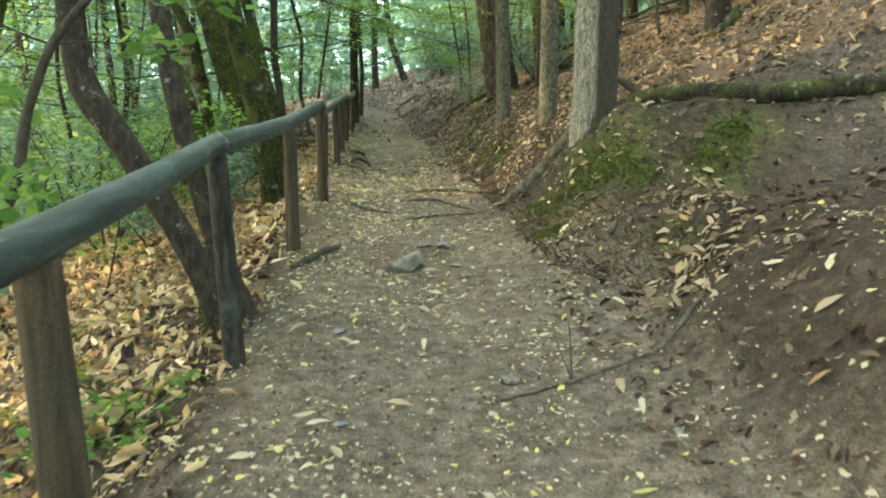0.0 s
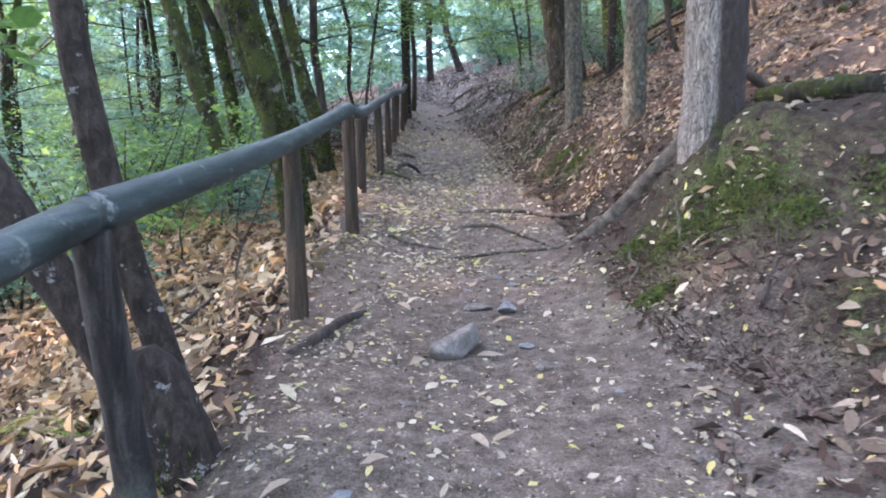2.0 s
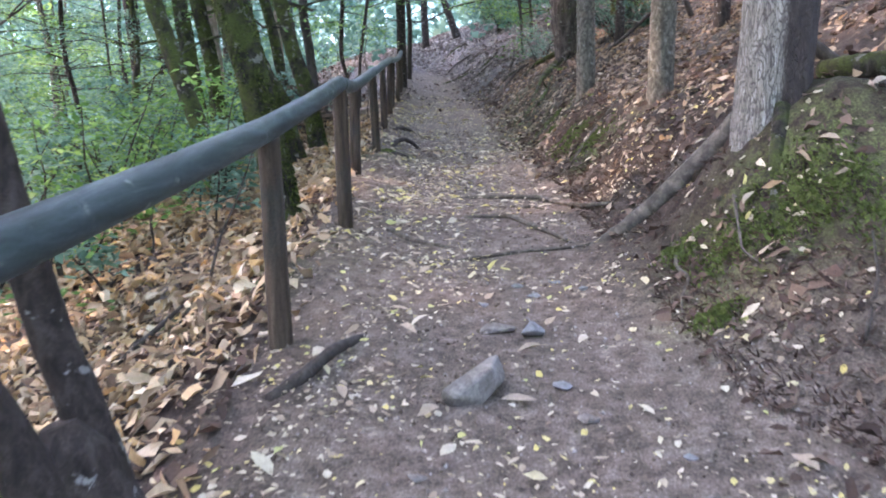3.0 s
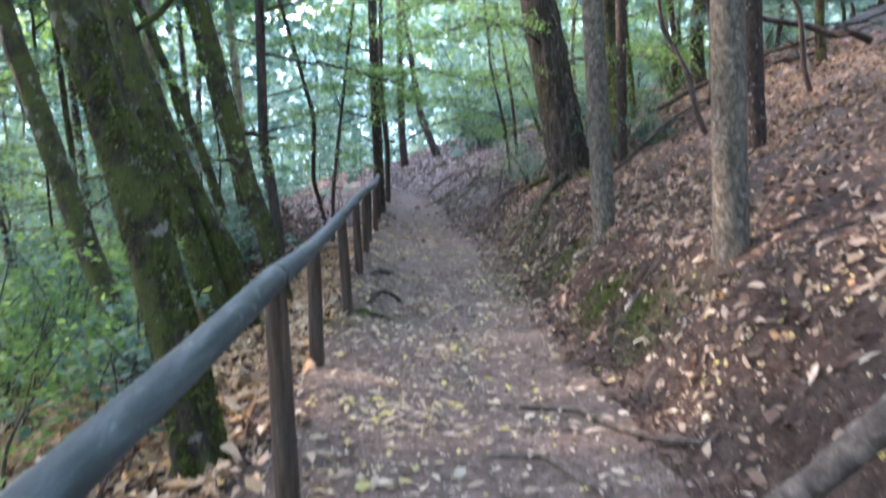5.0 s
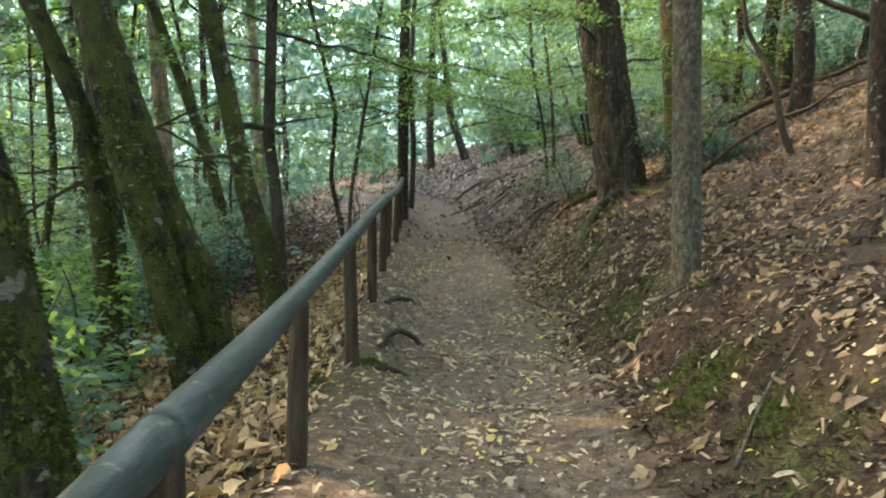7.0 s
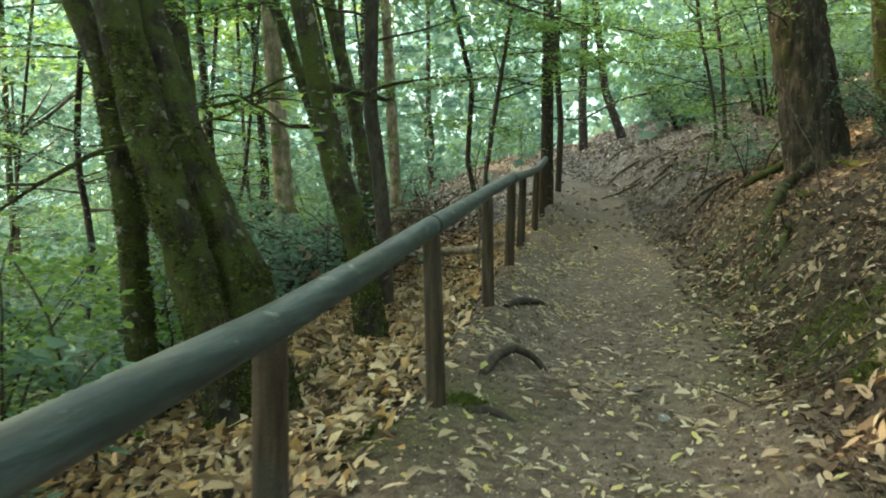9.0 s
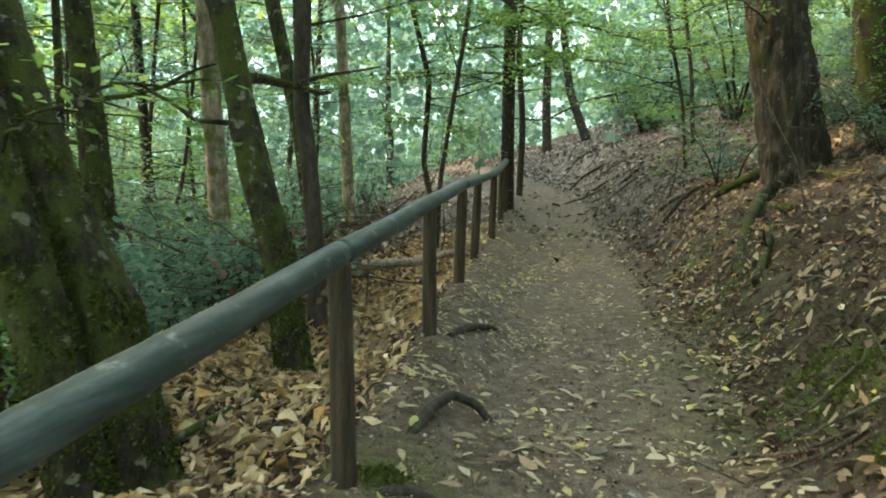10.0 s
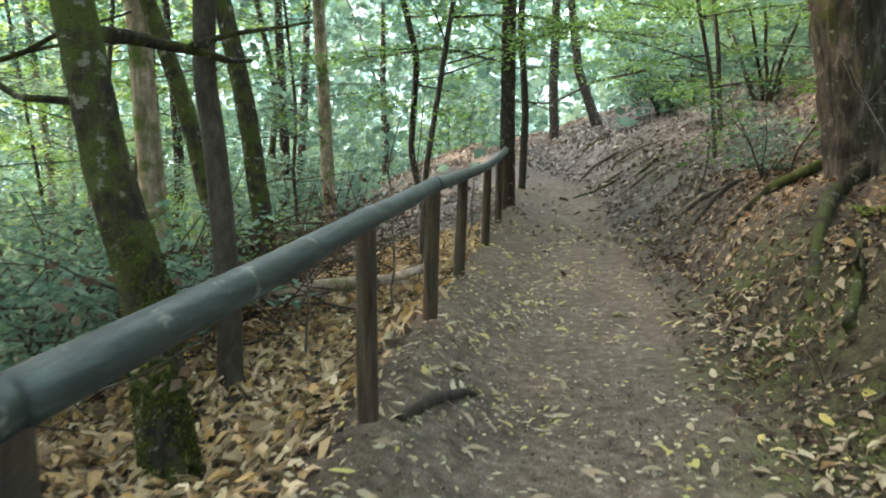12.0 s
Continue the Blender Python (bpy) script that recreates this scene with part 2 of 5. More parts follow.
def ground_material():
    m, n, l, bsdf = nodes_of("trodden soil with humus and moss")
    c = n.new("ShaderNodeTexCoord")
    p = c.outputs["Object"]
    big, mid, fine = add_noise(n, l, p, 1.3, 6), add_noise(n, l, p, 11, 7, 0.7), add_noise(n, l, p, 85, 4, 0.7)
    trod = add_ramp(n, l, mid, ((0.3, (0.043, 0.0325, 0.0245)), (0.5, (0.105, 0.083, 0.065)), (0.72, (0.198, 0.161, 0.13))))
    humus = add_ramp(n, l, mid, ((0.3, (0.015, 0.0108, 0.008)), (0.52, (0.041, 0.0295, 0.0225)), (0.75, (0.088, 0.065, 0.05))))
    litter = add_ramp(n, l, add_noise(n, l, p, 26, 5, 0.75), ((0.35, (0.034, 0.029, 0.026)), (0.5, (0.082, 0.073, 0.067)), (0.65, (0.17, 0.155, 0.143))))
    at = {}
    for key in ("trodden", "mossy", "littered"):
        a = n.new("ShaderNodeAttribute")
        a.attribute_name = key
        at[key] = a.outputs["Fac"]
    colour = add_mix(n, l, at["trodden"], humus, trod)
    colour = add_mix(n, l, at["littered"], colour, litter)
    wet = add_ramp(n, l, big, ((0.35, (0.42, 0.42, 0.42)), (0.65, (0.58, 0.58, 0.58))))
    colour = add_mix(n, l, 0.8, colour, wet, "OVERLAY")
    mossmask = n.new("ShaderNodeMath")
    mossmask.operation = "MULTIPLY"
    l.new(at["mossy"], mossmask.inputs[0])
    l.new(add_ramp(n, l, mid, ((0.42, (0, 0, 0)), (0.58, (1, 1, 1)))), mossmask.inputs[1])
    colour = add_mix(n, l, mossmask.outputs[0], colour, add_ramp(n, l, fine, ((0.3, (0.03, 0.045, 0.012)), (0.7, (0.09, 0.12, 0.03)))))
    v = n.new("ShaderNodeTexVoronoi")
    v.inputs["Scale"].default_value = 38
    l.new(p, v.inputs["Vector"])
    pebble = add_ramp(n, l, v.outputs["Distance"], ((0.12, (0.62, 0.62, 0.62)), (0.3, (0.5, 0.5, 0.5))))
    colour = add_mix(n, l, 0.6, colour, pebble, "OVERLAY")
    colour = add_mix(n, l, 0.9, colour, add_ramp(n, l, fine, ((0.3, (0.18, 0.18, 0.18)), (0.7, (0.85, 0.85, 0.85)))), "OVERLAY")
    l.new(colour, bsdf.inputs["Base Color"])
    bsdf.inputs["Roughness"].default_value = 0.95
    bsdf.inputs["Specular IOR Level"].default_value = 0.2
    add_up = n.new("ShaderNodeMath")
    add_up.operation = "MULTIPLY_ADD"
    add_up.inputs[1].default_value = 0.4
    l.new(fine, add_up.inputs[0])
    l.new(mid, add_up.inputs[2])
    add_bump(n, l, bsdf, add_up.outputs[0], 0.9, 0.03)
    return m


soil = ground_material()

# ---- building helpers ----
rng = np.random.default_rng(11)


class Shape:
    """A growing mesh of vertices and faces."""

    def __init__(self):
        self.v, self.f, self.count = [], [], 0

    def add(self, verts, faces):
        verts = np.asarray(verts, float).reshape(-1, 3)
        self.v.append(verts)
        self.f.append((np.asarray(faces) + self.count))
        self.count += len(verts)
        return self

    def tube(self, points, radii, sides=10, rough=0.0, flare=0.0, lobes=5, reach=0.3, phase=0.0, step=None, close=True):
        """A bent tapering round along the points; rough: uneven bark; flare: swelling foot with root lobes."""
        pts, rad = np.asarray(points, float), np.asarray(radii, float)
        run = np.r_[0, np.cumsum(np.linalg.norm(np.diff(pts, axis=0), axis=1))]
        if step:
            s = np.linspace(0, run[-1], max(3, int(run[-1] / step) + 1))
            grown = np.stack([np.interp(s, run, pts[:, i]) for i in range(3)], 1)
            for _ in range(max(1, int(0.25 * run[-1] / step / len(pts)))):
                grown[1:-1] = (grown[:-2] + 2 * grown[1:-1] + grown[2:]) / 4
            pts, rad, run = grown, np.interp(s, run, rad), s
        way = np.gradient(pts, axis=0)
        way /= np.linalg.norm(way, axis=1)[:, None]
        a = np.cross(way[0], (0.31, 0.95, 0.1) if abs(way[0][1]) < 0.9 else (1, 0, 0))
        rings = []
        ang = np.linspace(0, 2 * np.pi, sides, endpoint=False)
        for p, w, r, s in zip(pts, way, rad, run):
            a = a - w * (a @ w)
            a /= np.linalg.norm(a)
            b = np.cross(w, a)
            rr = np.full(sides, r)
            if flare:
                rr = rr * (1 + flare * math.exp(-s / reach) * (0.55 + 0.45 * np.cos(lobes * ang + phase) + 0.25 * np.cos(2 * ang + 2 * phase)))
            ring = p + rr[:, None] * (np.cos(ang)[:, None] * a + np.sin(ang)[:, None] * b)
            if rough:
                out = (ring - p) / rr[:, None]
                n = np.array([noise.noise(Vector((q[0] * 14 + phase, q[1] * 14, q[2] * 4))) + 0.5 * noise.noise(Vector((q[0] * 33, q[1] * 33 + phase, q[2] * 12))) for q in ring])
                ring = ring + out * (n * rough * r)[:, None]
            rings.append(ring)
        m = len(rings)
        i = np.arange(sides)
        j = (i + 1) % sides
        quads = [np.stack([k * sides + i, k * sides + j, (k + 1) * sides + j, (k + 1) * sides + i], 1) for k in range(m - 1)]
        verts = np.concatenate(rings)
        if close:
            verts = np.concatenate([verts, pts[:1], pts[-1:]])
            lo = np.stack([j, i, np.full(sides, m * sides), np.full(sides, m * sides)], 1)
            hi = np.stack([(m - 1) * sides + i, (m - 1) * sides + j, np.full(sides, m * sides + 1), np.full(sides, m * sides + 1)], 1)
            quads += [lo, hi]
        return self.add(verts, np.concatenate(quads))

    def leaves(self, at, size, facing, spread=0.5, narrow=0.55, curl=0.15, ways=None):
        """Folded pointed leaves with a midrib, lying with their upper side towards facing."""
        k = len(at)
        up = facing + rng.normal(0, spread, (k, 3))
        up /= np.linalg.norm(up, axis=1)[:, None]
        along = rng.normal(0, 1, (k, 3)) if ways is None else ways + rng.normal(0, 0.35, (k, 3))
        along -= up * (along * up).sum(1)[:, None]
        along /= np.linalg.norm(along, axis=1)[:, None] + 1e-9
        side = np.cross(up, along)
        s = np.asarray(size)[:, None] * np.ones((k, 1))
        c = curl * rng.uniform(-0.4, 1.0, (k, 1))
        w = narrow * rng.uniform(0.5, 1.3, (k, 1)) / 2
        e = rng.uniform(0.6, 1.0, (k, 1))
        verts = np.stack([at - 0.5 * s * along, at + s * (-0.2 * along + 0.9 * w * side + c * 0.6 * up), at + s * (0.2 * along + e * w * side + c * up), at + s * (0.52 * along + 0.6 * c * up), at + s * (0.2 * along - w * side + c * up), at + s * (-0.2 * along - 0.9 * e * w * side + c * 0.8 * up)], 1)
        verts[:, 1:] += rng.normal(0, 0.07, (k, 5, 3)) * s[:, None]
        bow = rng.normal(0, 0.09, (k, 1)) * s * side
        verts[:, 0] += bow
        verts[:, 3] += bow
        o = 6 * np.arange(k)[:, None]
        return self.add(verts.reshape(-1, 3), np.concatenate([o + np.array([[0, 1, 2, 3]]), o + np.array([[0, 3, 4, 5]])]))

    def curled(self, at, size, facing, spread=0.5, narrow=0.45, curl=0.3):
        """Larger fallen leaves: arched along the midrib, folded across it, with a drawn-out tip."""
        k = len(at)
        up = facing + rng.normal(0, spread, (k, 3))
        up /= np.linalg.norm(up, axis=1)[:, None]
        along = rng.normal(0, 1, (k, 3))
        along -= up * (along * up).sum(1)[:, None]
        along /= np.linalg.norm(along, axis=1)[:, None] + 1e-9
        side = np.cross(up, along)
        s = np.asarray(size)[:, None]
        arch, fold, twist = curl * rng.uniform(-0.5, 1.0, (k, 1)), rng.uniform(-0.1, 0.6, (k, 1)), rng.normal(0, 0.35, (k, 1))
        w = narrow / 2 * rng.uniform(0.7, 1.3, (k, 1))
        def at_leaf(t, u):
            lift = arch * (0.25 - t * t) + np.abs(u) * w * fold + twist * t * u * w + rng.normal(0, 0.02, (k, 1))
            return at + s * (t * along + u * w * side * rng.uniform(0.8, 1.15, (k, 1)) + lift * up)
        verts = [at_leaf(-0.5, 0)] + [at_leaf(t, u) for t, u in ((-0.25, 0.8), (0.05, 1.0), (0.3, 0.65))] + [at_leaf(0.58, 0)]
        verts += [at_leaf(t, u) for t, u in ((0.3, -0.65), (0.05, -1.0), (-0.25, -0.8), (-0.25, 0), (0.05, 0), (0.3, 0))]
        o = 11 * np.arange(k)[:, None]
        faces = ((0, 1, 8, 8), (0, 8, 7, 7), (1, 2, 9, 8), (8, 9, 6, 7), (2, 3, 10, 9), (9, 10, 5, 6), (3, 4, 10, 10), (10, 4, 5, 5))
        return self.add(np.stack(verts, 1).reshape(-1, 3), np.concatenate([o + np.array([f]) for f in faces]))

    def blades(self, at, size, facing, spread=0.5, narrow=0.6, ways=None):
        """Plain folded pointed leaves for foliage."""
        k = len(at)
        up = facing + rng.normal(0, spread, (k, 3))
        up /= np.linalg.norm(up, axis=1)[:, None]
        along = rng.normal(0, 1, (k, 3)) if ways is None else ways + rng.normal(0, 0.4, (k, 3))
        along -= up * (along * up).sum(1)[:, None]
        along /= np.linalg.norm(along, axis=1)[:, None] + 1e-9
        side = np.cross(up, along)
        s = np.asarray(size)[:, None] * np.ones((k, 1))
        w = narrow * rng.uniform(0.75, 1.25, (k, 1)) / 2
        fold = 0.1 * rng.uniform(-0.2, 1, (k, 1)) * up
        verts = np.stack([at - 0.5 * s * along, at + s * (w * side + 0.05 * along + fold), at + 0.5 * s * along, at + s * (-w * side + 0.05 * along + fold)], 1)
        return self.add(verts.reshape(-1, 3), 4 * np.arange(k)[:, None] + np.arange(4))

    def mesh(self, name, material, smooth=True):
        v = np.concatenate(self.v)
        f = np.concatenate(self.f)
        tri = f[:, 2] == f[:, 3]
        total = np.where(tri, 3, 4)
        loops = f.ravel()[np.stack([np.ones_like(tri), np.ones_like(tri), np.ones_like(tri), ~tri], 1).ravel()]
        data = bpy.data.meshes.new(name)
        data.vertices.add(len(v))
        data.vertices.foreach_set("co", v.ravel())
        data.loops.add(len(loops))
        data.loops.foreach_set("vertex_index", loops.astype(np.int32))
        data.polygons.add(len(f))
        data.polygons.foreach_set("loop_start", np.r_[0, np.cumsum(total)[:-1]].astype(np.int32))
        data.polygons.foreach_set("use_smooth", np.full(len(f), smooth))
        data.update(calc_edges=True)
        data.validate()
        data.materials.append(material)
        return data


def part(name, shape, material, parent=None, label="", smooth=True):
    ob = new(name, shape.mesh(name, material, smooth))
    ob.parent = parent
    if label:
        tagged(ob, label)
    return ob


def ground_at(x, y):
    return float(terrain(x, y))


def slope_normal(x, y):
    d = 0.05
    n = np.stack([-(terrain(x + d, y) - terrain(x - d, y)) / (2 * d), -(terrain(x, y + d) - terrain(x, y - d)) / (2 * d), np.ones_like(x)], 1)
    return n / np.linalg.norm(n, axis=1)[:, None]


# ---- lie of the land ----
# height of the path along its length, and of the ground across it
ALONG = ((-300, -30), (-40, -4.6), (-6, -1.35), (0, -0.78), (2.1, -0.57), (3.2, -0.41), (4, -0.27), (6, -0.07), (7.5, 0.05),
         (10, 0.17), (12, 0.24), (14, 0.36), (16, 0.58), (18, 0.78), (20, 0.97), (22, 1.19), (24, 1.45), (26, 1.78), (28, 2.12), (32, 2.75), (36, 3.4), (40, 3.9), (80, 5.0), (300, 7.0))
BANK = ((0.55, 0.0), (0.85, 0.06), (1.05, 0.15), (1.4, 0.55), (1.75, 0.87), (2.5, 1.15), (3.6, 1.7), (5.3, 2.6), (9, 4.1), (20, 8.0), (60, 15), (300, 30))
FALL = ((1.0, 0.0), (1.2, -0.05), (1.7, -0.28), (2.6, -0.66), (3.6, -1.1), (6, -2.2), (12, -4.4), (30, -6.5), (300, -8))
def lie(x, y):
    """The broad lie of the land."""
    x, y = np.asarray(x, float), np.asarray(y, float)
    a, b, c = np.array(ALONG), np.array(BANK), np.array(FALL)
    sm = lambda v, t: sum(np.interp(v + d, t[:, 0], t[:, 1]) for d in (-0.12, -0.04, 0.04, 0.12)) / 4
    smy = lambda v, t: sum(np.interp(v + d, t[:, 0], t[:, 1]) for d in (-0.8, -0.3, 0.3, 0.8)) / 4
    centre = smy(y, a)
    # the foot of the bank lies further right near the start, and swings left far ahead
    shift = np.interp(y, (0, 1.6, 2.9, 3.5, 4.6, 8, 11, 13, 16, 18, 22, 26, 30, 40), (0.1, 0.15, 0.42, 0.05, 0.0, 0.0, 0.1, 0.3, 0.3, 0.32, 0.1, -0.3, -1.1, -1.6))
    soft = np.interp(y, (2.0, 2.9, 3.5, 4.2, 4.8, 16, 18, 24, 34), (0.8, 0.68, 0.55, 0.78, 1.0, 1.0, 1.08, 0.85, 0.6))
    rise = sm(np.maximum(x - shift, 0.3), b) * soft
    gentle = np.interp(y, (4, 6.2, 7, 9, 12, 16, 20, 26, 31, 40), (1.0, 1.0, 0.62, 0.5, 0.3, 0.3, 0.6, 0.7, 0.35, 0.3))
    drop = sm(np.maximum(-x, 0.7), c)
    near = np.clip((-x - 3.0) / 6, 0, 1)
    drop = drop * (gentle * (1 - near) + near)
    berm = np.interp(y, (3, 6, 9, 11, 13.4, 15.3, 17, 20), (0, 0.06, 0.08, 0.12, 0.22, 0.25, 0.14, 0.1)) * np.exp(-((x + 0.98) / 0.38) ** 2)
    dish = -0.03 * np.exp(-((x - 0.1) / 0.5) ** 2)
    bumps = 0.018 * np.sin(3.1 * x + 1.3 * y) * np.sin(2.3 * y - 1.1 * x) + 0.01 * np.sin(7.3 * x + 2) * np.sin(6.1 * y + 4.0 * x)
    rough = np.clip(np.abs(x) - 0.6, 0, 1.5)
    bumps = bumps * (0.5 + rough) + 0.05 * rough * np.sin(1.7 * x + 0.9 * y + 1) * np.sin(1.9 * y - 0.6 * x)
    mound = 0.2 * np.exp(-((x - 1.68) / 0.42) ** 2 - ((y - 5.0) / 0.5) ** 2)
    return centre + rise + drop + berm + dish + bumps + mound


def lattice_noise(x, y, scale, seed):
    """Smooth random bumps between -0.5 and 0.5."""
    x, y = x * scale, y * scale
    i, j = np.floor(x), np.floor(y)
    u, v = x - i, y - j
    u, v = u * u * (3 - 2 * u), v * v * (3 - 2 * v)
    h = lambda a, b: np.mod(np.sin(a * 127.1 + b * 311.7 + seed * 74.7) * 43758.5453, 1.0)
    return (h(i, j) * (1 - u) + h(i + 1, j) * u) * (1 - v) + (h(i, j + 1) * (1 - u) + h(i + 1, j + 1) * u) * v - 0.5


def bank_foot(y):
    return 0.8 + np.interp(y, (0, 1.6, 2.9, 3.5, 4.6, 8, 11, 13, 16, 18, 22, 30), (0.2, 0.3, 0.45, 0.1, 0.0, 0.0, 0.1, 0.3, 0.3, 0.32, 0.0, -0.9))


def terrain(x, y):
    """The lie of the land with its clods, hollows and the crumbling edge of the bank."""
    x, y = np.asarray(x, float), np.asarray(y, float)
    out = x - bank_foot(y)
    edge = np.exp(-((out - 0.4) / 0.35) ** 2) * np.clip((y - 2.0) / 2.0, 0.3, 1)
    amount = 0.014 + 0.04 * np.clip(out, 0, 1) + 0.03 * np.clip(-x - 1.0, 0, 1) + 0.075 * edge
    fade = np.clip((9 - np.abs(x)) / 3, 0, 1) * np.clip((36 - y) / 6, 0, 1)
    clods = lattice_noise(x, y, 3.6, 1.0) + 0.6 * lattice_noise(x, y, 8.3, 2.0) + 0.3 * lattice_noise(x, y, 17.0, 3.0)
    return lie(x, y) + amount * fade * clods


# ---- ground ----
def axis_steps(lo, hi, fine, out, grow=1.22):
    mid = np.arange(lo, hi + fine / 2, fine)
    far, step = [], fine
    reach = 0.0
    while reach < out:
        step *= grow
        reach += step
        far.append(reach)
    far = np.array(far)
    return np.r_[lo - far[::-1], mid, hi + far]


def ground():
    xs, ys = axis_steps(-3.4, 3.4, 0.045, 280), axis_steps(-2.6, 20, 0.055, 270)
    gx, gy = np.meshgrid(xs, ys)
    z = terrain(gx, gy)
    s = Shape()
    nx, ny = len(xs), len(ys)
    i = (np.arange(ny - 1)[:, None] * nx + np.arange(nx - 1)[None]).ravel()
    s.add(np.stack([gx.ravel(), gy.ravel(), z.ravel()], 1), np.stack([i, i + 1, i + nx + 1, i + nx], 1))
    ob = part("ground", s, soil)
    tagged(ob, "brown trodden woodland soil with humus, moss and leaf litter", "ground", kind="structure")
    x, y = gx.ravel(), gy.ravel()
    foot = 0.8 + np.interp(y, (0, 1.6, 3, 3.8, 4.6, 8, 11, 13, 16, 22, 30), (0.2, 0.3, 0.6, 0.3, 0.0, 0.0, 0.1, 0.2, 0.1, -0.1, -0.1))
    blur = lambda a, lo, hi: np.clip((a - lo) / (hi - lo), 0, 1)
    wander = 0.25 * np.sin(1.9 * y + 0.7) + 0.15 * np.sin(5.1 * y)
    bend = x + 0.07 * np.maximum(y - 24, 0) ** 2
    trod = blur(bend, -1.35 + 0.3 * wander, -0.85 + 0.3 * wander) * (1 - blur(bend, foot - 0.1 + 0.4 * wander, foot + 0.35 + 0.4 * wander)) * (1 - blur(y, 26.5, 29))
    far = np.maximum(blur(np.abs(x), 4, 7), blur(y, 15, 22) * (1 - trod))
    litter = np.clip(np.maximum(blur(-x, 1.3, 2.0) * 0.6, far) + blur(x, 2.2, 3.6) * 0.5, 0, 1)
    spots = ((1.5, 4.5, 0.5), (2.6, 4.2, 0.3), (1.0, 4.2, 0.2), (1.25, 9.3, 0.32), (1.3, 8.0, 0.28), (-1.2, 10.3, 0.45), (1.6, 11.6, 0.5), (1.7, 3.2, 0.2), (-0.75, 11.0, 0.4), (-1.6, 5.6, 0.6), (1.3, 12.2, 0.7), (1.25, 13.6, 0.55), (1.3, 15.0, 0.6), (1.5, 16.6, 0.5), (2.3, 3.9, 0.28))
    moss = np.zeros_like(x)
    for sx, sy, r in spots:
        moss = np.maximum(moss, np.exp(-((x - sx) ** 2 + (y - sy) ** 2) / r**2))
    for key, value in (("trodden", trod), ("mossy", moss), ("littered", litter)):
        ob.data.attributes.new(key, "FLOAT", "POINT").data.foreach_set("value", value)
    return ob


ground_sheet = ground()

# ---- fence: round handrail on round posts ----
POSTS = ((-1.05, -2.4), (-0.98, -0.38), (-1.07, 1.98), (-0.99, 4.17), (-0.89, 6.2), (-1.03, 8.65), (-0.957, 10.83), (-0.99, 13.41), (-0.99, 15.28), (-1.035, 17.27), (-0.99, 19.44), (-1.0, 21.6), (-1.02, 23.2))
RAIL_UP = (1.12, 1.12, 1.13, 0.985, 0.985, 0.885, 0.985, 0.985, 0.96, 0.985, 0.985, 0.985, 0.985)
LEANS = ((0.0, 0.0), (-0.07, 0.0), (-0.02, -0.22), (-0.012, 0.0), (-0.01, -0.01), (0.008, 0.0), (-0.03, 0.0), (-0.012, 0), (0.02, 0), (0.03, 0), (0.02, 0.0), (0.0, 0.0), (0.0, 0.0))


def fence():
    base = new("fence")
    tagged(base, "wooden fence with grey-green round handrail on brown posts", "fence")
    tops = []
    for k, (x, y) in enumerate(POSTS):
        z = float(lie(x, y))
        lean, up = LEANS[k], RAIL_UP[k]
        top = np.array([x + lean[0], y + lean[1], z + up - 0.04])
        s = Shape().tube([(x, y, z - 0.25), (x, y, z), (x + lean[0] / 2, y + lean[1] / 2, z + up / 2), top], [0.054, 0.056, 0.053, 0.05], 18, rough=0.035, phase=k * 3.1, step=0.04)
        part("post", s, post_dark if k == 2 else post_wood, base, "blackened weathered post" if k == 2 else "")
        tops.append(np.array([x + lean[0], y + lean[1], z + up]))
    tops[0][1] -= 0.4
    joints = [0, 2, 4, 6, 8, 10, 12]
    for a, b in zip(joints, joints[1:]):
        p = [t.copy() for t in tops[a : b + 1]]
        p[0][1] += 0.012
        p[-1][1] -= 0.012
        mids = []
        for u, w in zip(p, p[1:]):
            mids += [u, (u + w) / 2 + np.array([0, 0, -0.008])]
        s = Shape().tube(mids + [p[-1]], np.interp(np.arange(len(mids) + 1), (0, len(mids)), (0.05 if a < 2 else 0.056, 0.051 if a < 2 else 0.055)), 22, rough=0.03, phase=a, step=0.06)
        part("rail", s, rail_wood, base, "smooth grey-green round handrail")
    return base


fence()

# ---- trees ----
def spray(s, centre, way, length, width, count, size, droop=0.25, spread=0.35, shaped=False):
    """A flat fan of leaves round a twig."""
    way = np.asarray(way, float) / np.linalg.norm(way)
    side = np.cross(way, (0, 0, 1))
    side /= np.linalg.norm(side) + 1e-9
    u = rng.uniform(0, 1, count) ** 0.8
    w = rng.normal(0, 0.38, count) * width * (1 - 0.6 * u)
    at = np.asarray(centre) + (u * length)[:, None] * way + w[:, None] * side
    at[:, 2] += -droop * length * u**2 + rng.normal(0, 0.05 * length + 0.02, count)
    draw = s.leaves if shaped else s.blades
    draw(at, size * rng.uniform(0.6, 1.25, count), np.array([0, 0, 1.0]), spread, 0.6, ways=np.tile(way, (count, 1)))


def limb_points(start, way, length, rise=0.15, steps=6, wob=0.06):
    way = np.asarray(way, float) / np.linalg.norm(way)
    out, p, d = [np.asarray(start, float)], np.asarray(start, float), way.copy()
    for _ in range(steps):
        d = d + rng.normal(0, wob, 3) + np.array([0, 0, rise / steps])
        d /= np.linalg.norm(d)
        p = p + d * length / steps
        out.append(p)
    return out


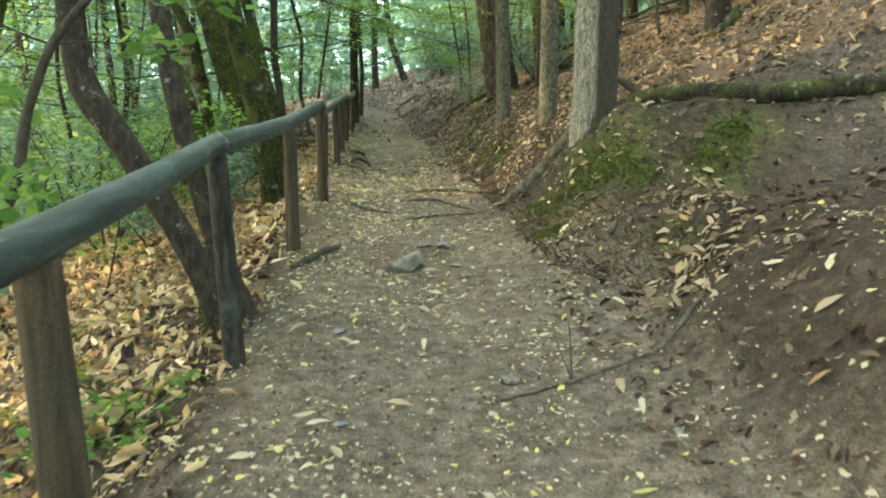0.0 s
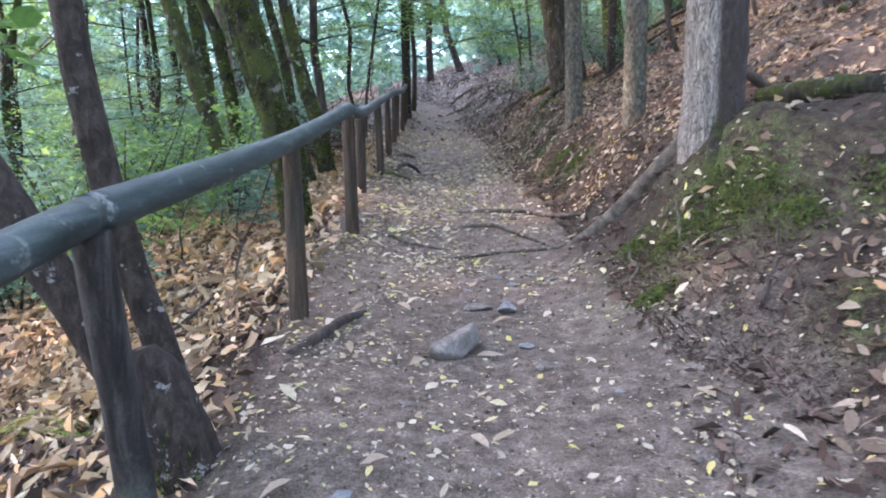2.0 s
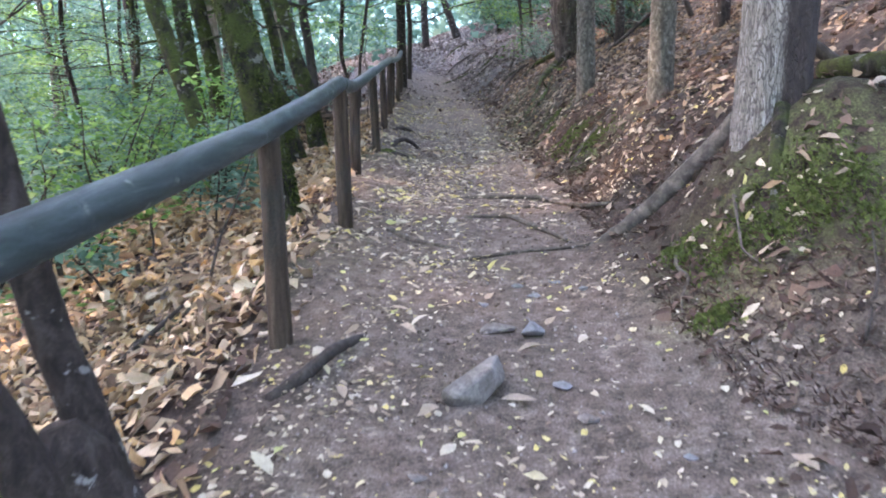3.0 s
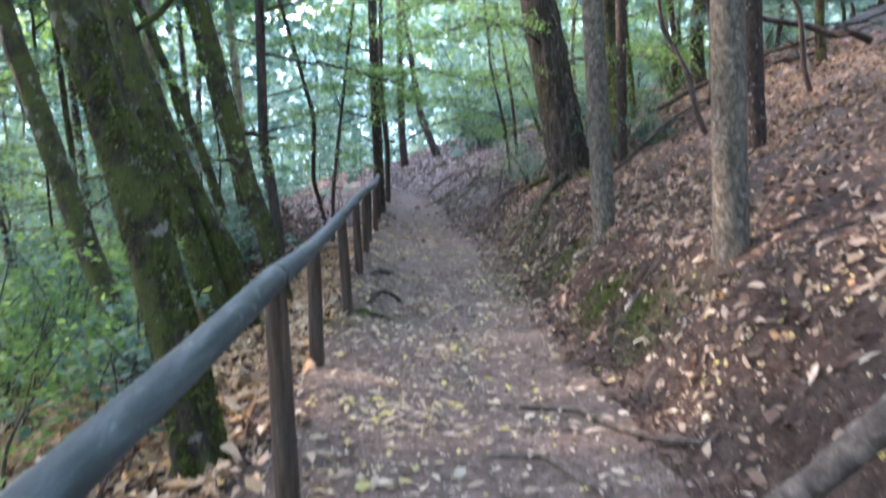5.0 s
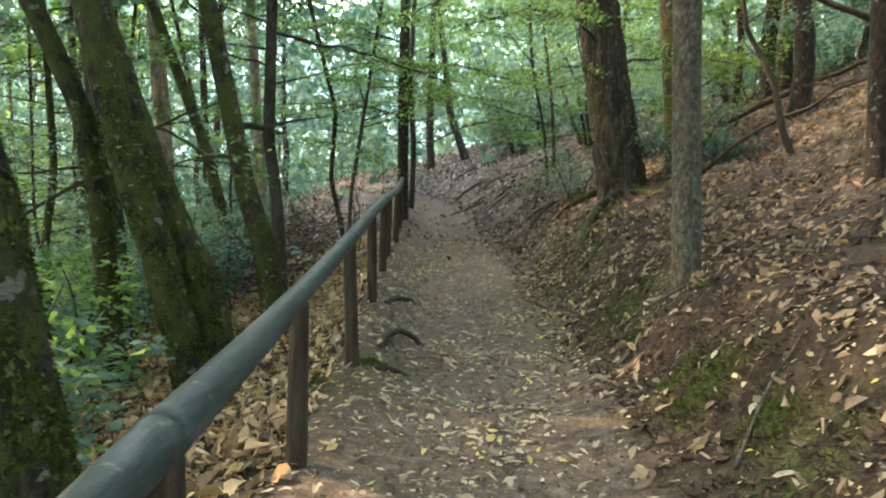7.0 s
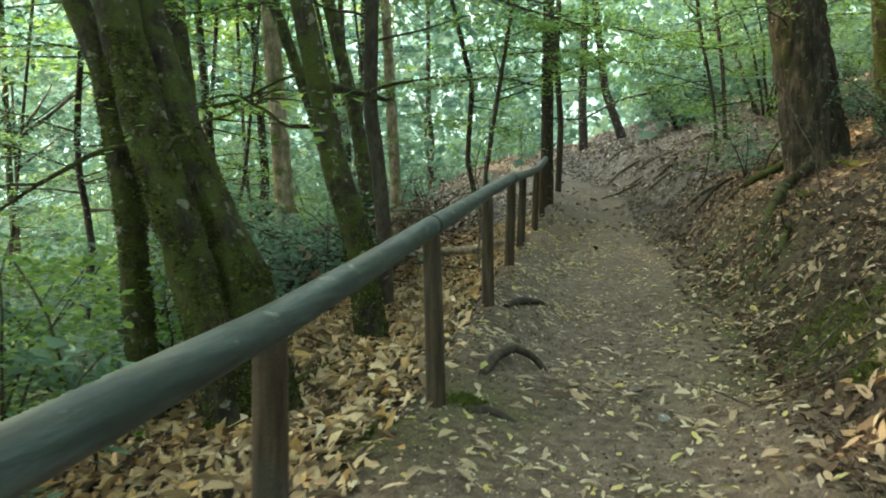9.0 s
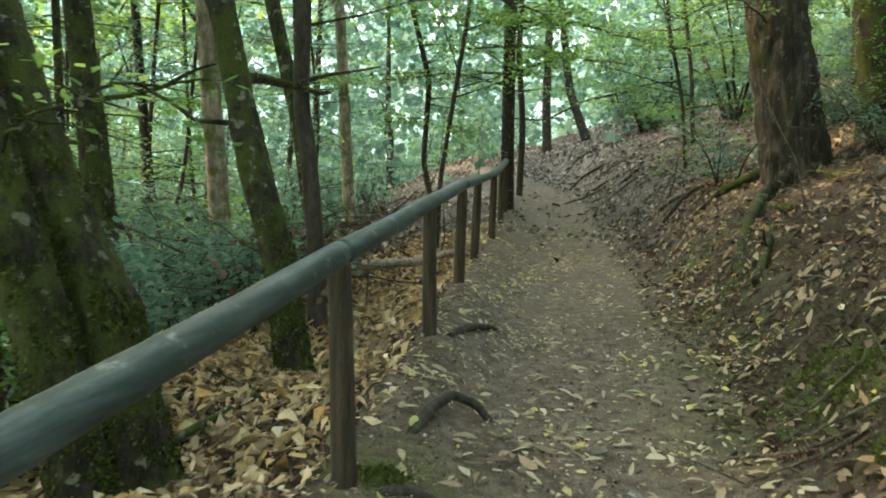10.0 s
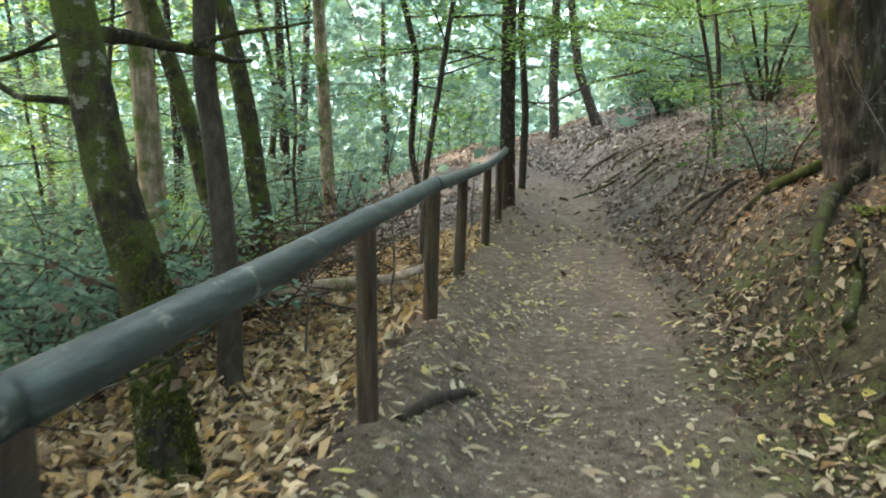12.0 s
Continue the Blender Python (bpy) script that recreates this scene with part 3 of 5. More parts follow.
def high_crown(s, top, radius, depth, count, size):
    k = rng.normal(0, 1, (count, 3))
    k /= np.linalg.norm(k, axis=1)[:, None]
    k *= rng.uniform(0.25, 1, (count, 1)) ** 0.5
    lump = 1 + 0.35 * np.sin(5 * k[:, :1] + 2) * np.sin(4 * k[:, 1:2] + 1)
    at = np.asarray(top) + k * lump * np.array([radius, radius, depth])
    s.blades(at, size * rng.uniform(0.6, 1.3, count), np.array([0, 0, 1.0]), 0.6, 0.75)


def bough(ob, twigs, leaves, line, radius, bare, full, size, wood):
    """A long limb with side twigs in flat layers of leaves; bare: share of its length without leaves; full: leaves on a twig."""
    run = np.r_[0, np.cumsum(np.linalg.norm(np.diff(line, axis=0), axis=1))]
    at = lambda d: np.array([np.interp(d, run, line[:, i]) for i in range(3)])
    p = [at(d) + (rng.normal(0, 0.025, 3) if d else 0) for d in np.linspace(0, run[-1], 11)]
    part("limb", Shape().tube(p, np.linspace(radius, radius * 0.25, len(p)), 8, 0.1, step=0.07), wood, ob)
    for d in np.arange(bare * run[-1], run[-1], 0.16):
        q, ahead = at(d), at(min(d + 0.1, run[-1])) - at(d - 0.05)
        ahead /= np.linalg.norm(ahead) + 1e-9
        for turn in (-1, 1):
            a = turn * rng.uniform(0.5, 1.2)
            w = np.array([ahead[0] * math.cos(a) - ahead[1] * math.sin(a), ahead[0] * math.sin(a) + ahead[1] * math.cos(a), rng.uniform(-0.15, 0.12)])
            long = rng.uniform(0.45, 1.0) * (1 - 0.4 * d / run[-1])
            t = limb_points(q, w, long, -0.15, 4, 0.08)
            twigs.tube(t, np.linspace(0.006, 0.0015, len(t)), 4)
            spray(leaves, q + 0.1 * w, w, long * 1.15, 0.4, full, size, 0.12, 0.3)


def tree(points, r0, r1, bark, label, flare=0.5, lobes=5, rough=0.06, sides=22, step=0.07, sprays=0, spray_low=1.5, leaf=green_beech, size=0.075, each=15, crown=350, name="tree", reach=0.28, stubs=(), fur=None, boughs=(), deep=0.3):
    """A standing tree: trunk along the given points and on up to its crown, limbs and leaves."""
    pts = [np.asarray(p, float) for p in points]
    base = pts[0].copy()
    last = pts[-1] - pts[-2]
    last /= np.linalg.norm(last)
    height = 10 + rng.uniform(0, 3)
    tip = pts[-1] + last * max(1.0, height - (pts[-1][2] - base[2]))
    ob = new(name)
    ob.location = base
    local = [p - base for p in pts] + [pts[-1] + last * 1.5 - base, tip - base]
    local[0] = local[0] - np.array([0, 0, deep])
    known = np.linalg.norm(np.diff(np.array(local), axis=0), axis=1)
    run = np.r_[0, np.cumsum(known)]
    radii = np.interp(run, (0, run[-3], run[-1]), (r0, r1, 0.04))
    s = Shape().tube(local, radii, sides, rough, flare, lobes, reach, rng.uniform(0, 6), step)
    part("trunk", s, bark, ob)
    if fur:
        low, high, count = fur
        h = low + (high - low) * rng.uniform(0, 1, count) ** 1.2
        zs = [p[2] for p in local]
        mid = np.stack([np.interp(h, zs, [p[i] for p in local]) for i in range(3)], 1)
        a = rng.uniform(0, 6.283, count)
        out = np.stack([np.cos(a), np.sin(a), 0.1 * np.ones(count)], 1)
        r = np.interp(h, zs, radii) * (1 + flare * 0.7 * np.exp(-(h + 0.3) / reach))
        keep = np.sin(3.1 * a + 5 * h) + np.sin(9 * h + 2 * a) + rng.normal(0, 0.6, count) > -0.5
        at = (mid + r[:, None] * out * 1.01)[keep]
        m = Shape().blades(at, rng.uniform(0.02, 0.05, len(at)), rng.normal(0, 1, (len(at), 3)), 0.3, 0.4, ways=out[keep] * 0.8 + np.array([0, 0, -0.5]))
        tagged(part("moss", m, moss_fur, ob, "dark green fur of moss"), kind="stuff")
    leaves = Shape()
    wood = twig_dark if bark is not bark_mossy else bark
    axis = lambda h: np.array([np.interp(h, [p[2] for p in local], [p[i] for p in local]) for i in range(3)])
    for k in range(sprays):
        h = rng.uniform(spray_low, spray_low + 6.0)
        a = rng.uniform(0, 2 * math.pi)
        way = np.array([math.cos(a), math.sin(a), rng.uniform(-0.05, 0.35)])
        length = rng.uniform(1.0, 2.4)
        p = limb_points(axis(h), way, length, -0.1)
        part("limb", Shape().tube(p[::2], np.linspace(0.016, 0.004, len(p[::2])), 4), wood, ob)
        for q, w in zip(p[2:], np.diff(p, axis=0)[1:]):
            for turn in (-0.9, 0.0, 0.9):
                c, sn = math.cos(turn), math.sin(turn)
                spray(leaves, q, (w[0] * c - w[1] * sn, w[0] * sn + w[1] * c, w[2]), rng.uniform(0.45, 0.8), 0.45, each, size)
    for start, way, length, radius in stubs:
        p = limb_points(axis(start), way, length, 0.1, 8, 0.16)
        part("limb", Shape().tube(p, np.linspace(radius, radius * 0.3, len(p)), 7, step=0.08), wood, ob)
        q = limb_points(p[4], np.asarray(way) + rng.normal(0, 0.5, 3), length * 0.5, 0.1, 5, 0.15)
        part("limb", Shape().tube(q, np.linspace(radius * 0.5, radius * 0.15, len(q)), 5), wood, ob)
    if boughs:
        twigs = Shape()
        for line, radius, bare, full in boughs:
            bough(ob, twigs, leaves, np.array(line) - base, radius, bare, full, size, wood)
        tagged(part("twig_growth", twigs, wood, ob), kind="stuff")
    for k in range(4):
        h = rng.uniform(0.62, 0.9) * (tip[2] - base[2])
        a = rng.uniform(0, 2 * math.pi)
        p = limb_points(axis(h), (math.cos(a), math.sin(a), 0.7), 2.6, 0.2)
        part("limb", Shape().tube(p, np.linspace(0.05, 0.012, len(p)), 6), wood, ob)
    if crown:
        high_crown(leaves, tip - base + np.array([0, 0, -0.6]), 3.4, 2.4, crown, 0.34)
    if leaves.count:
        part("crown", leaves, leaf, ob)
    return tagged(ob, label, "tree")


# large trees beside the path
near_trees = (
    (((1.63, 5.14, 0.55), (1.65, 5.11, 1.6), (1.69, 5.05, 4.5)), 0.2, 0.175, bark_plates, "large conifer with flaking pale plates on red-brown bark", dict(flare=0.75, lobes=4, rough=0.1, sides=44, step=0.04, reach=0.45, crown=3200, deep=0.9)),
    (((1.83, 8.02, 0.93), (1.84, 8.0, 2.2), (1.86, 7.95, 5)), 0.115, 0.105, bark_grey, "slim grey conifer trunk rooted in the leafy bank", dict(crown=2000, flare=0.8, rough=0.07, sides=30, step=0.05, reach=0.15)),
    (((1.78, 11.2, 1.0), (1.74, 11.2, 2.4), (1.7, 11.2, 5)), 0.12, 0.11, bark_grey, "slim grey trunk rooted in the leafy bank", dict(crown=2000, flare=0.7, rough=0.06, sides=26, step=0.06, reach=0.15, sprays=9, spray_low=2.3)),
    (((2.85, 17.6, 2.1), (2.45, 17.6, 4.0), (2.05, 17.6, 6.5)), 0.38, 0.3, bark_oak, "stout old brown trunk with torn hollow foot, leaning", dict(crown=3200, flare=0.5, rough=0.16, sides=44, step=0.08, reach=0.4, sprays=12, spray_low=2.2, size=0.075, deep=0.6, boughs=(
        (((2.3, 17.6, 4.7), (1.2, 17.2, 4.8), (0.1, 16.8, 4.4)), 0.03, 0.3, 26), (((2.4, 17.6, 4.3), (1.7, 16.4, 4.5), (1.0, 15.3, 4.2)), 0.025, 0.3, 26),
        (((2.5, 17.6, 4.0), (3.4, 17.0, 4.1), (4.4, 16.5, 3.8)), 0.025, 0.2, 26), (((2.1, 17.6, 5.6), (0.8, 17.0, 5.8), (-0.7, 16.6, 5.4)), 0.035, 0.3, 28),
        (((2.55, 17.5, 3.6), (1.9, 17.0, 3.9), (1.2, 17.0, 3.7)), 0.014, 0.3, 12)))),
    (((4.8, 9.8, 2.4), (4.75, 9.8, 4), (4.7, 9.8, 7)), 0.19, 0.16, bark_brown, "brown trunk high on the leafy slope", dict(sides=20, crown=3200)),
    (((3.8, 12.0, 1.85), (3.8, 12.0, 3.5), (3.8, 12, 6)), 0.11, 0.1, bark_brown, "slender brown trunk on the leafy slope", dict(sides=16, crown=3000)),
    (((3.4, 16.4, 2.2), (3.45, 16.4, 4), (3.5, 16.4, 7)), 0.09, 0.08, bark_brown, "slender dark trunk beside the stout old tree", dict(sides=16, crown=3000)),
    (((3.9, 18.2, 3.0), (3.7, 18.2, 5), (3.6, 18.2, 8)), 0.22, 0.2, bark_mossy, "mossy dark trunk behind the stout old tree", dict(sides=18, crown=3000)),
    (((-1.43, 7.04, -0.1), (-1.53, 7.04, 0.4), (-1.63, 7.05, 0.85), (-1.76, 7.06, 1.47), (-1.95, 7.07, 2.13), (-2.16, 7.1, 2.8), (-2.35, 7.1, 3.4)), 0.138, 0.11, bark_mossy, "leaning trunk thickly furred with dark green moss", dict(fur=(0.0, 2.4, 9000), flare=0.35, rough=0.1, sides=34, step=0.05)),
    (((-2.16, 10.95, 0.0), (-2.28, 10.95, 0.33), (-2.48, 10.95, 1.05), (-2.74, 10.95, 1.82), (-2.95, 10.95, 2.6), (-3.1, 10.95, 3.3)), 0.145, 0.12, bark_mossy, "leaning dark mossy trunk with swollen foot", dict(fur=(0.0, 2.4, 8000), flare=0.3, rough=0.11, sides=34, step=0.05, reach=0.4, stubs=((1.75, (-0.9, 0.3, 0.05), 1.5, 0.02),), boughs=((((-3.0, 10.95, 3.2), (-2.44, 10.9, 3.6), (-1.75, 10.9, 3.82), (-1.18, 10.9, 4.04), (-0.3, 11.1, 4.35)), 0.034, 0.62, 16), (((-2.7, 10.95, 1.7), (-2.2, 10.6, 1.85), (-1.7, 10.5, 2.0)), 0.012, 0.45, 8)))),
    (((-1.97, 11.2, 0.0), (-2.17, 11.2, 0.58), (-2.24, 11.2, 0.95), (-2.45, 11.2, 1.32), (-2.7, 11.2, 1.95), (-3.05, 11.25, 3.0)), 0.17, 0.11, bark_mossy, "leaning mossy trunk grown against its neighbour's foot", dict(fur=(0.0, 1.9, 8000), flare=0.35, rough=0.12, sides=32, step=0.05, reach=0.35)),
    (((-2.5, 9.2, -0.3), (-2.57, 9.2, 0.14), (-2.76, 9.2, 0.8), (-3.02, 9.2, 1.62), (-3.25, 9.2, 2.42), (-3.5, 9.2, 3.3)), 0.1, 0.085, bark_mossy, "dark leaning trunk with moss below the path", dict(rough=0.08, sides=22)),
    (((-2.95, 11.3, -0.2), (-3.0, 11.3, 0.3), (-3.1, 11.3, 1.45), (-3.25, 11.3, 2.3), (-3.65, 11.3, 3.15)), 0.1, 0.085, bark_mossy, "curved dark trunk with moss below the path", dict(rough=0.07, sides=20, fur=(0.2, 2.4, 3000))),
    (((-1.98, 13.4, 0.2), (-2.19, 13.5, 1.1), (-2.4, 13.5, 1.75), (-2.62, 13.5, 2.8)), 0.145, 0.105, bark_mossy, "leaning trunk with mossy foot and pale upper bark", dict(fur=(0.0, 1.3, 5000), flare=0.25, rough=0.07, sides=30, step=0.06, stubs=((2.3, (0.6, 0.8, 0.5), 1.6, 0.05),), boughs=((((-2.5, 13.5, 2.1), (-2.9, 13.4, 2.15), (-3.3, 13.3, 2.4), (-3.7, 13.2, 2.3), (-4.1, 13.2, 2.18)), 0.022, 0.7, 7),))),
    (((-2.2, 14.6, 0.2), (-2.23, 14.6, 1.1), (-2.3, 14.6, 1.9), (-2.38, 14.6, 2.4), (-2.36, 14.6, 3.4)), 0.085, 0.07, twig_dark, "thin dark crooked trunk", dict(flare=0.3, rough=0.07, sides=20, sprays=10, spray_low=2.4, size=0.065, boughs=(
        (((-2.37, 14.6, 3.75), (-1.92, 14.6, 3.66), (-1.3, 14.6, 3.5), (-0.9, 14.6, 3.4), (-0.2, 14.8, 3.2)), 0.026, 0.35, 30), (((-2.36, 14.6, 3.3), (-2.9, 13.9, 3.4), (-3.6, 13.2, 3.1)), 0.018, 0.3, 26),
        (((-2.36, 14.6, 4.3), (-1.2, 14.3, 4.6), (0.2, 14.0, 4.4)), 0.024, 0.3, 30), (((-2.34, 14.6, 4.0), (-2.0, 13.0, 4.3), (-1.8, 11.6, 4.1)), 0.02, 0.4, 26)))),
    (((-4.1, 14.5, -0.5), (-4.3, 14.5, 1.7), (-4.46, 14.5, 3.0)), 0.15, 0.125, bark_mossy, "straight dark trunk with patches of moss", dict(fur=(0.3, 2.5, 3000), rough=0.08, sides=24, stubs=((2.6, (0.9, 0.2, 0.25), 1.5, 0.03), (2.2, (-0.9, -0.2, 0.1), 1.2, 0.025)))),
    (((-4.75, 18.6, -0.3), (-4.93, 18.6, 2.0), (-5.05, 18.6, 3.5)), 0.16, 0.14, bark_pale, "trunk among the undergrowth, painted pale for sunlight", dict(sides=20)),
    (((-3.3, 17.5, 0.2), (-4.0, 17.6, 2.6), (-4.9, 17.6, 5)), 0.1, 0.08, bark_mossy, "leaning mossy stem below the path", dict(sides=16)),
    (((-3.2, 18.2, 0.2), (-3.6, 18.3, 2.6), (-4.2, 18.4, 5)), 0.12, 0.1, bark_mossy, "leaning mossy stem below the path", dict(sides=16)),
    (((-4.55, 25.0, 0.3), (-4.7, 25, 3), (-4.85, 25, 5.5)), 0.14, 0.12, bark_pale, "pale brown trunk in the wood below", dict(sides=16, sprays=8)),
    (((-1.0, 23.55, 1.4), (-1.02, 23.55, 4.3), (-0.98, 23.55, 8)), 0.135, 0.11, bark_brown, "straight brown trunk at the end of the handrail", dict(flare=0.5, sides=24, reach=0.2, rough=0.08, sprays=26, spray_low=2.3, size=0.075, boughs=(
        (((-1.0, 23.5, 4.2), (0.1, 23.0, 4.4), (1.4, 22.5, 4.1)), 0.024, 0.15, 30), (((-1.0, 23.5, 5.0), (0.3, 23.8, 5.2), (1.9, 24.0, 4.8)), 0.026, 0.2, 30), (((-1.0, 23.5, 3.9), (-2.2, 23.0, 4.1), (-3.3, 22.4, 3.8)), 0.024, 0.2, 30),
        (((-1.0, 23.5, 4.6), (-0.8, 22.0, 4.8), (-0.5, 20.2, 4.4)), 0.024, 0.2, 30), (((-1.0, 23.5, 5.6), (-2.3, 22.4, 5.8), (-3.4, 21.2, 5.3)), 0.026, 0.2, 30), (((-1.0, 23.5, 6.2), (0.1, 22.0, 6.4), (0.9, 20.4, 6.0)), 0.026, 0.2, 30)))),
    (((-0.86, 25.5, 1.6), (-0.8, 25.5, 3.3), (-0.92, 25.5, 5), (-0.8, 25.5, 8)), 0.075, 0.06, twig_dark, "slender dark trunk at the end of the handrail", dict(sides=14, sprays=8, spray_low=2.4, size=0.08)),
    (((-2.0, 20.6, 0.55), (-1.95, 20.7, 2), (-1.5, 20.8, 5)), 0.045, 0.035, twig_dark, "thin dark leaning sapling", dict(sides=10, sprays=16, spray_low=1.9, size=0.085, crown=0)),
    (((-2.3, 23.5, 0.8), (-2.7, 23.5, 2.4), (-2.6, 23.5, 4), (-3.1, 23.5, 6)), 0.06, 0.05, bark_brown, "slender brown trunk below the path", dict(sides=14, sprays=14, spray_low=1.7, size=0.09)),
    (((-0.33, 36.0, 3.4), (-0.4, 36, 5.0), (-0.35, 36, 8)), 0.16, 0.13, bark_brown, "brown trunk on the far bank", dict(sides=14, sprays=12, spray_low=2.4, size=0.11)),
    (((1.05, 34.0, 3.6), (0.7, 34, 4.4), (0.35, 34.1, 5.4), (0.1, 34.2, 7.5)), 0.16, 0.11, bark_brown, "dark trunk leaning out of the far bank", dict(sides=14, sprays=12, spray_low=2.2, size=0.11)),
    (((2.3, 22.6, 2.4), (2.2, 22.6, 3.4), (1.9, 22.7, 5), (1.8, 22.8, 7)), 0.035, 0.028, twig_dark, "thin leafy sapling on the worn spur of the bank", dict(sides=10, sprays=18, spray_low=1.0, size=0.075, crown=0, each=18)),
    (((3.5, 21.0, 2.8), (3.3, 21, 4), (3.2, 21, 6)), 0.045, 0.035, twig_dark, "thin leafy sapling on the bank", dict(sides=10, sprays=22, spray_low=0.9, size=0.075, crown=200, each=18)),
    (((4.6, 19.6, 3.0), (4.5, 19.6, 4.4), (4.3, 19.6, 7)), 0.06, 0.05, bark_mossy, "leafy young tree behind the stout old trunk", dict(sides=10, sprays=26, spray_low=0.8, size=0.08, crown=500, each=18)),
    (((2.9, 25.5, 3.2), (2.8, 25.5, 4.4), (2.5, 25.6, 7)), 0.05, 0.04, twig_dark, "thin leafy young tree on the far bank", dict(sides=10, sprays=22, spray_low=0.9, size=0.08, crown=300, each=18)),
)
for points, r0, r1, bark, label, more in near_trees:
    tree([(points[0][0], points[0][1], ground_at(points[0][0], points[0][1])), *points[1:]], r0, r1, bark, label, **more)


def forked_tree():
    """Two stems from one mossy foot, close by the fence."""
    x, y = -1.27, 2.74
    z = ground_at(x, y)
    ob = new("forked_tree")
    ob.location = (x, y, z)
    up = -z
    a = [(0.02, -0.02, -0.3), (0.0, -0.06, 0.1), (-0.12, -0.12, up - 0.14), (-0.25, -0.14, up + 0.12), (-0.52, -0.14, up + 0.59), (-0.7, -0.14, up + 0.84), (-0.74, -0.14, up + 1.1), (-0.75, -0.16, up + 1.5), (-0.95, -0.3, 4.0), (-1.4, -0.6, 8)]
    b = [(0.06, 0.04, -0.3), (0.05, 0.06, 0.1), (-0.02, 0.08, up - 0.1), (-0.1, 0.08, up + 0.14), (-0.2, 0.08, up + 0.55), (-0.28, 0.08, up + 0.98), (-0.33, 0.08, up + 1.4), (-0.5, 0.15, 4.0), (-0.9, 0.3, 9)]
    part("trunk", Shape().tube(a, (0.1, 0.09, 0.076, 0.076, 0.08, 0.082, 0.078, 0.074, 0.06, 0.03), 28, 0.07, 0.25, 4, 0.2, 1.0, 0.05), bark_brown, ob, "leaning stem with mossy foot")
    part("trunk", Shape().tube(b, (0.1, 0.085, 0.066, 0.06, 0.06, 0.06, 0.058, 0.05, 0.03), 26, 0.07, 0.25, 4, 0.2, 2.0, 0.05), bark_brown, ob, "upright stem")
    part("foot", Shape().tube([(0.04, 0.0, -0.3), (0.04, 0.0, 0.05), (0.0, 0.0, 0.25), (-0.05, -0.01, 0.42), (-0.07, -0.01, 0.5)], (0.18, 0.15, 0.13, 0.1, 0.05), 30, 0.16, 0.25, 5, 0.3, 3.0, 0.04), bark_brown, ob, "swollen dark foot")
    k = 1100
    a, h = rng.uniform(0, 6.283, k), rng.uniform(-0.05, 0.2, k)
    out = np.stack([np.cos(a), np.sin(a), 0.1 * np.ones(k)], 1)
    fur = Shape().blades(np.stack([0.03 - 0.15 * h, 0 * h, h], 1) + np.interp(h, (-0.05, 0.1, 0.42), (0.18, 0.15, 0.11))[:, None] * out, rng.uniform(0.015, 0.035, k), rng.normal(0, 1, (k, 3)), 0.3, 0.4, ways=out * 0.8 + np.array([0, 0, -0.5]))
    tagged(part("moss", fur, moss_fur, ob, "dark green fur of moss"), kind="stuff")
    s = Shape()
    high_crown(s, (-1.4, -0.2, 9), 3.2, 2.0, 1200, 0.3)
    part("crown", s, green_beech, ob)
    tagged(ob, "forked brown tree with two leaning stems beside the fence", "tree")


forked_tree()


def wood_tree(bark, leaf, size, lean, sprays, each, crown, radius, low=0.7):
    """A tree of the surrounding wood, leafy from low down; copies also serve as unseen shade trees."""
    points = [(0, 0, 0), (lean * 0.1 + 0.13, 0.08, 1.0), (lean * 0.35 - 0.08, -0.1, 2.2), (lean * 0.5 + 0.1, 0.12, 3.4), (lean, 0.0, 5)]
    ob = tree(points, radius, radius * 0.7, bark, "leafy beech tree of the wood, some copies added for shade", sides=10, step=0.5, rough=0.0, flare=0.3, sprays=sprays, spray_low=low, leaf=leaf, size=size, each=each, crown=crown, name="beech_tree")
    return tagged(ob, group="trees of the wood")


def shrub(leaf, size, height, count, label, name="bush"):
    ob = new(name)
    leaves = Shape()
    for k in range(7):
        a = rng.uniform(0, 2 * math.pi)
        p = limb_points((0, 0, -0.15), (0.5 * math.cos(a), 0.5 * math.sin(a), 0.9), height * rng.uniform(0.7, 1.1), -0.3, 7, 0.12)
        part("stem", Shape().tube(p, np.linspace(0.016, 0.004, len(p)), 5), twig_dark, ob)
        for q, w in zip(p[2:], np.diff(p, axis=0)[1:]):
            for _ in range(3):
                t = rng.uniform(0, 2 * math.pi)
                spray(leaves, q, (math.cos(t), math.sin(t), 0.15), 0.28 * height, 0.2 * height, count, size)
    part("crown", leaves, leaf, ob)
    return tagged(ob, label, "bush", "bushes of the undergrowth")


def scatter(protos, places, jitter=0.25, size=1.0):
    for k, (x, y) in enumerate(places):
        p = protos[k % len(protos)]
        scale = size * rng.uniform(1 - jitter, 1 + jitter)
        m = Matrix.LocRotScale((x, y, ground_at(x, y) - 0.02), Euler((0, 0, rng.uniform(0, 6.28))), (scale,) * 3)
        if k < len(protos) and size == 1.0:
            p.matrix_basis = m
        else:
            copy_thing(p, m)


def places(count, xr, yr, gap, keep=lambda x, y: True):
    out = []
    for _ in range(count * 40):
        x, y = rng.uniform(*xr), rng.uniform(*yr)
        if keep(x, y) and all((x - a) ** 2 + (y - b) ** 2 > gap * gap for a, b in out):
            out.append((x, y))
            if len(out) == count:
                break
    return out


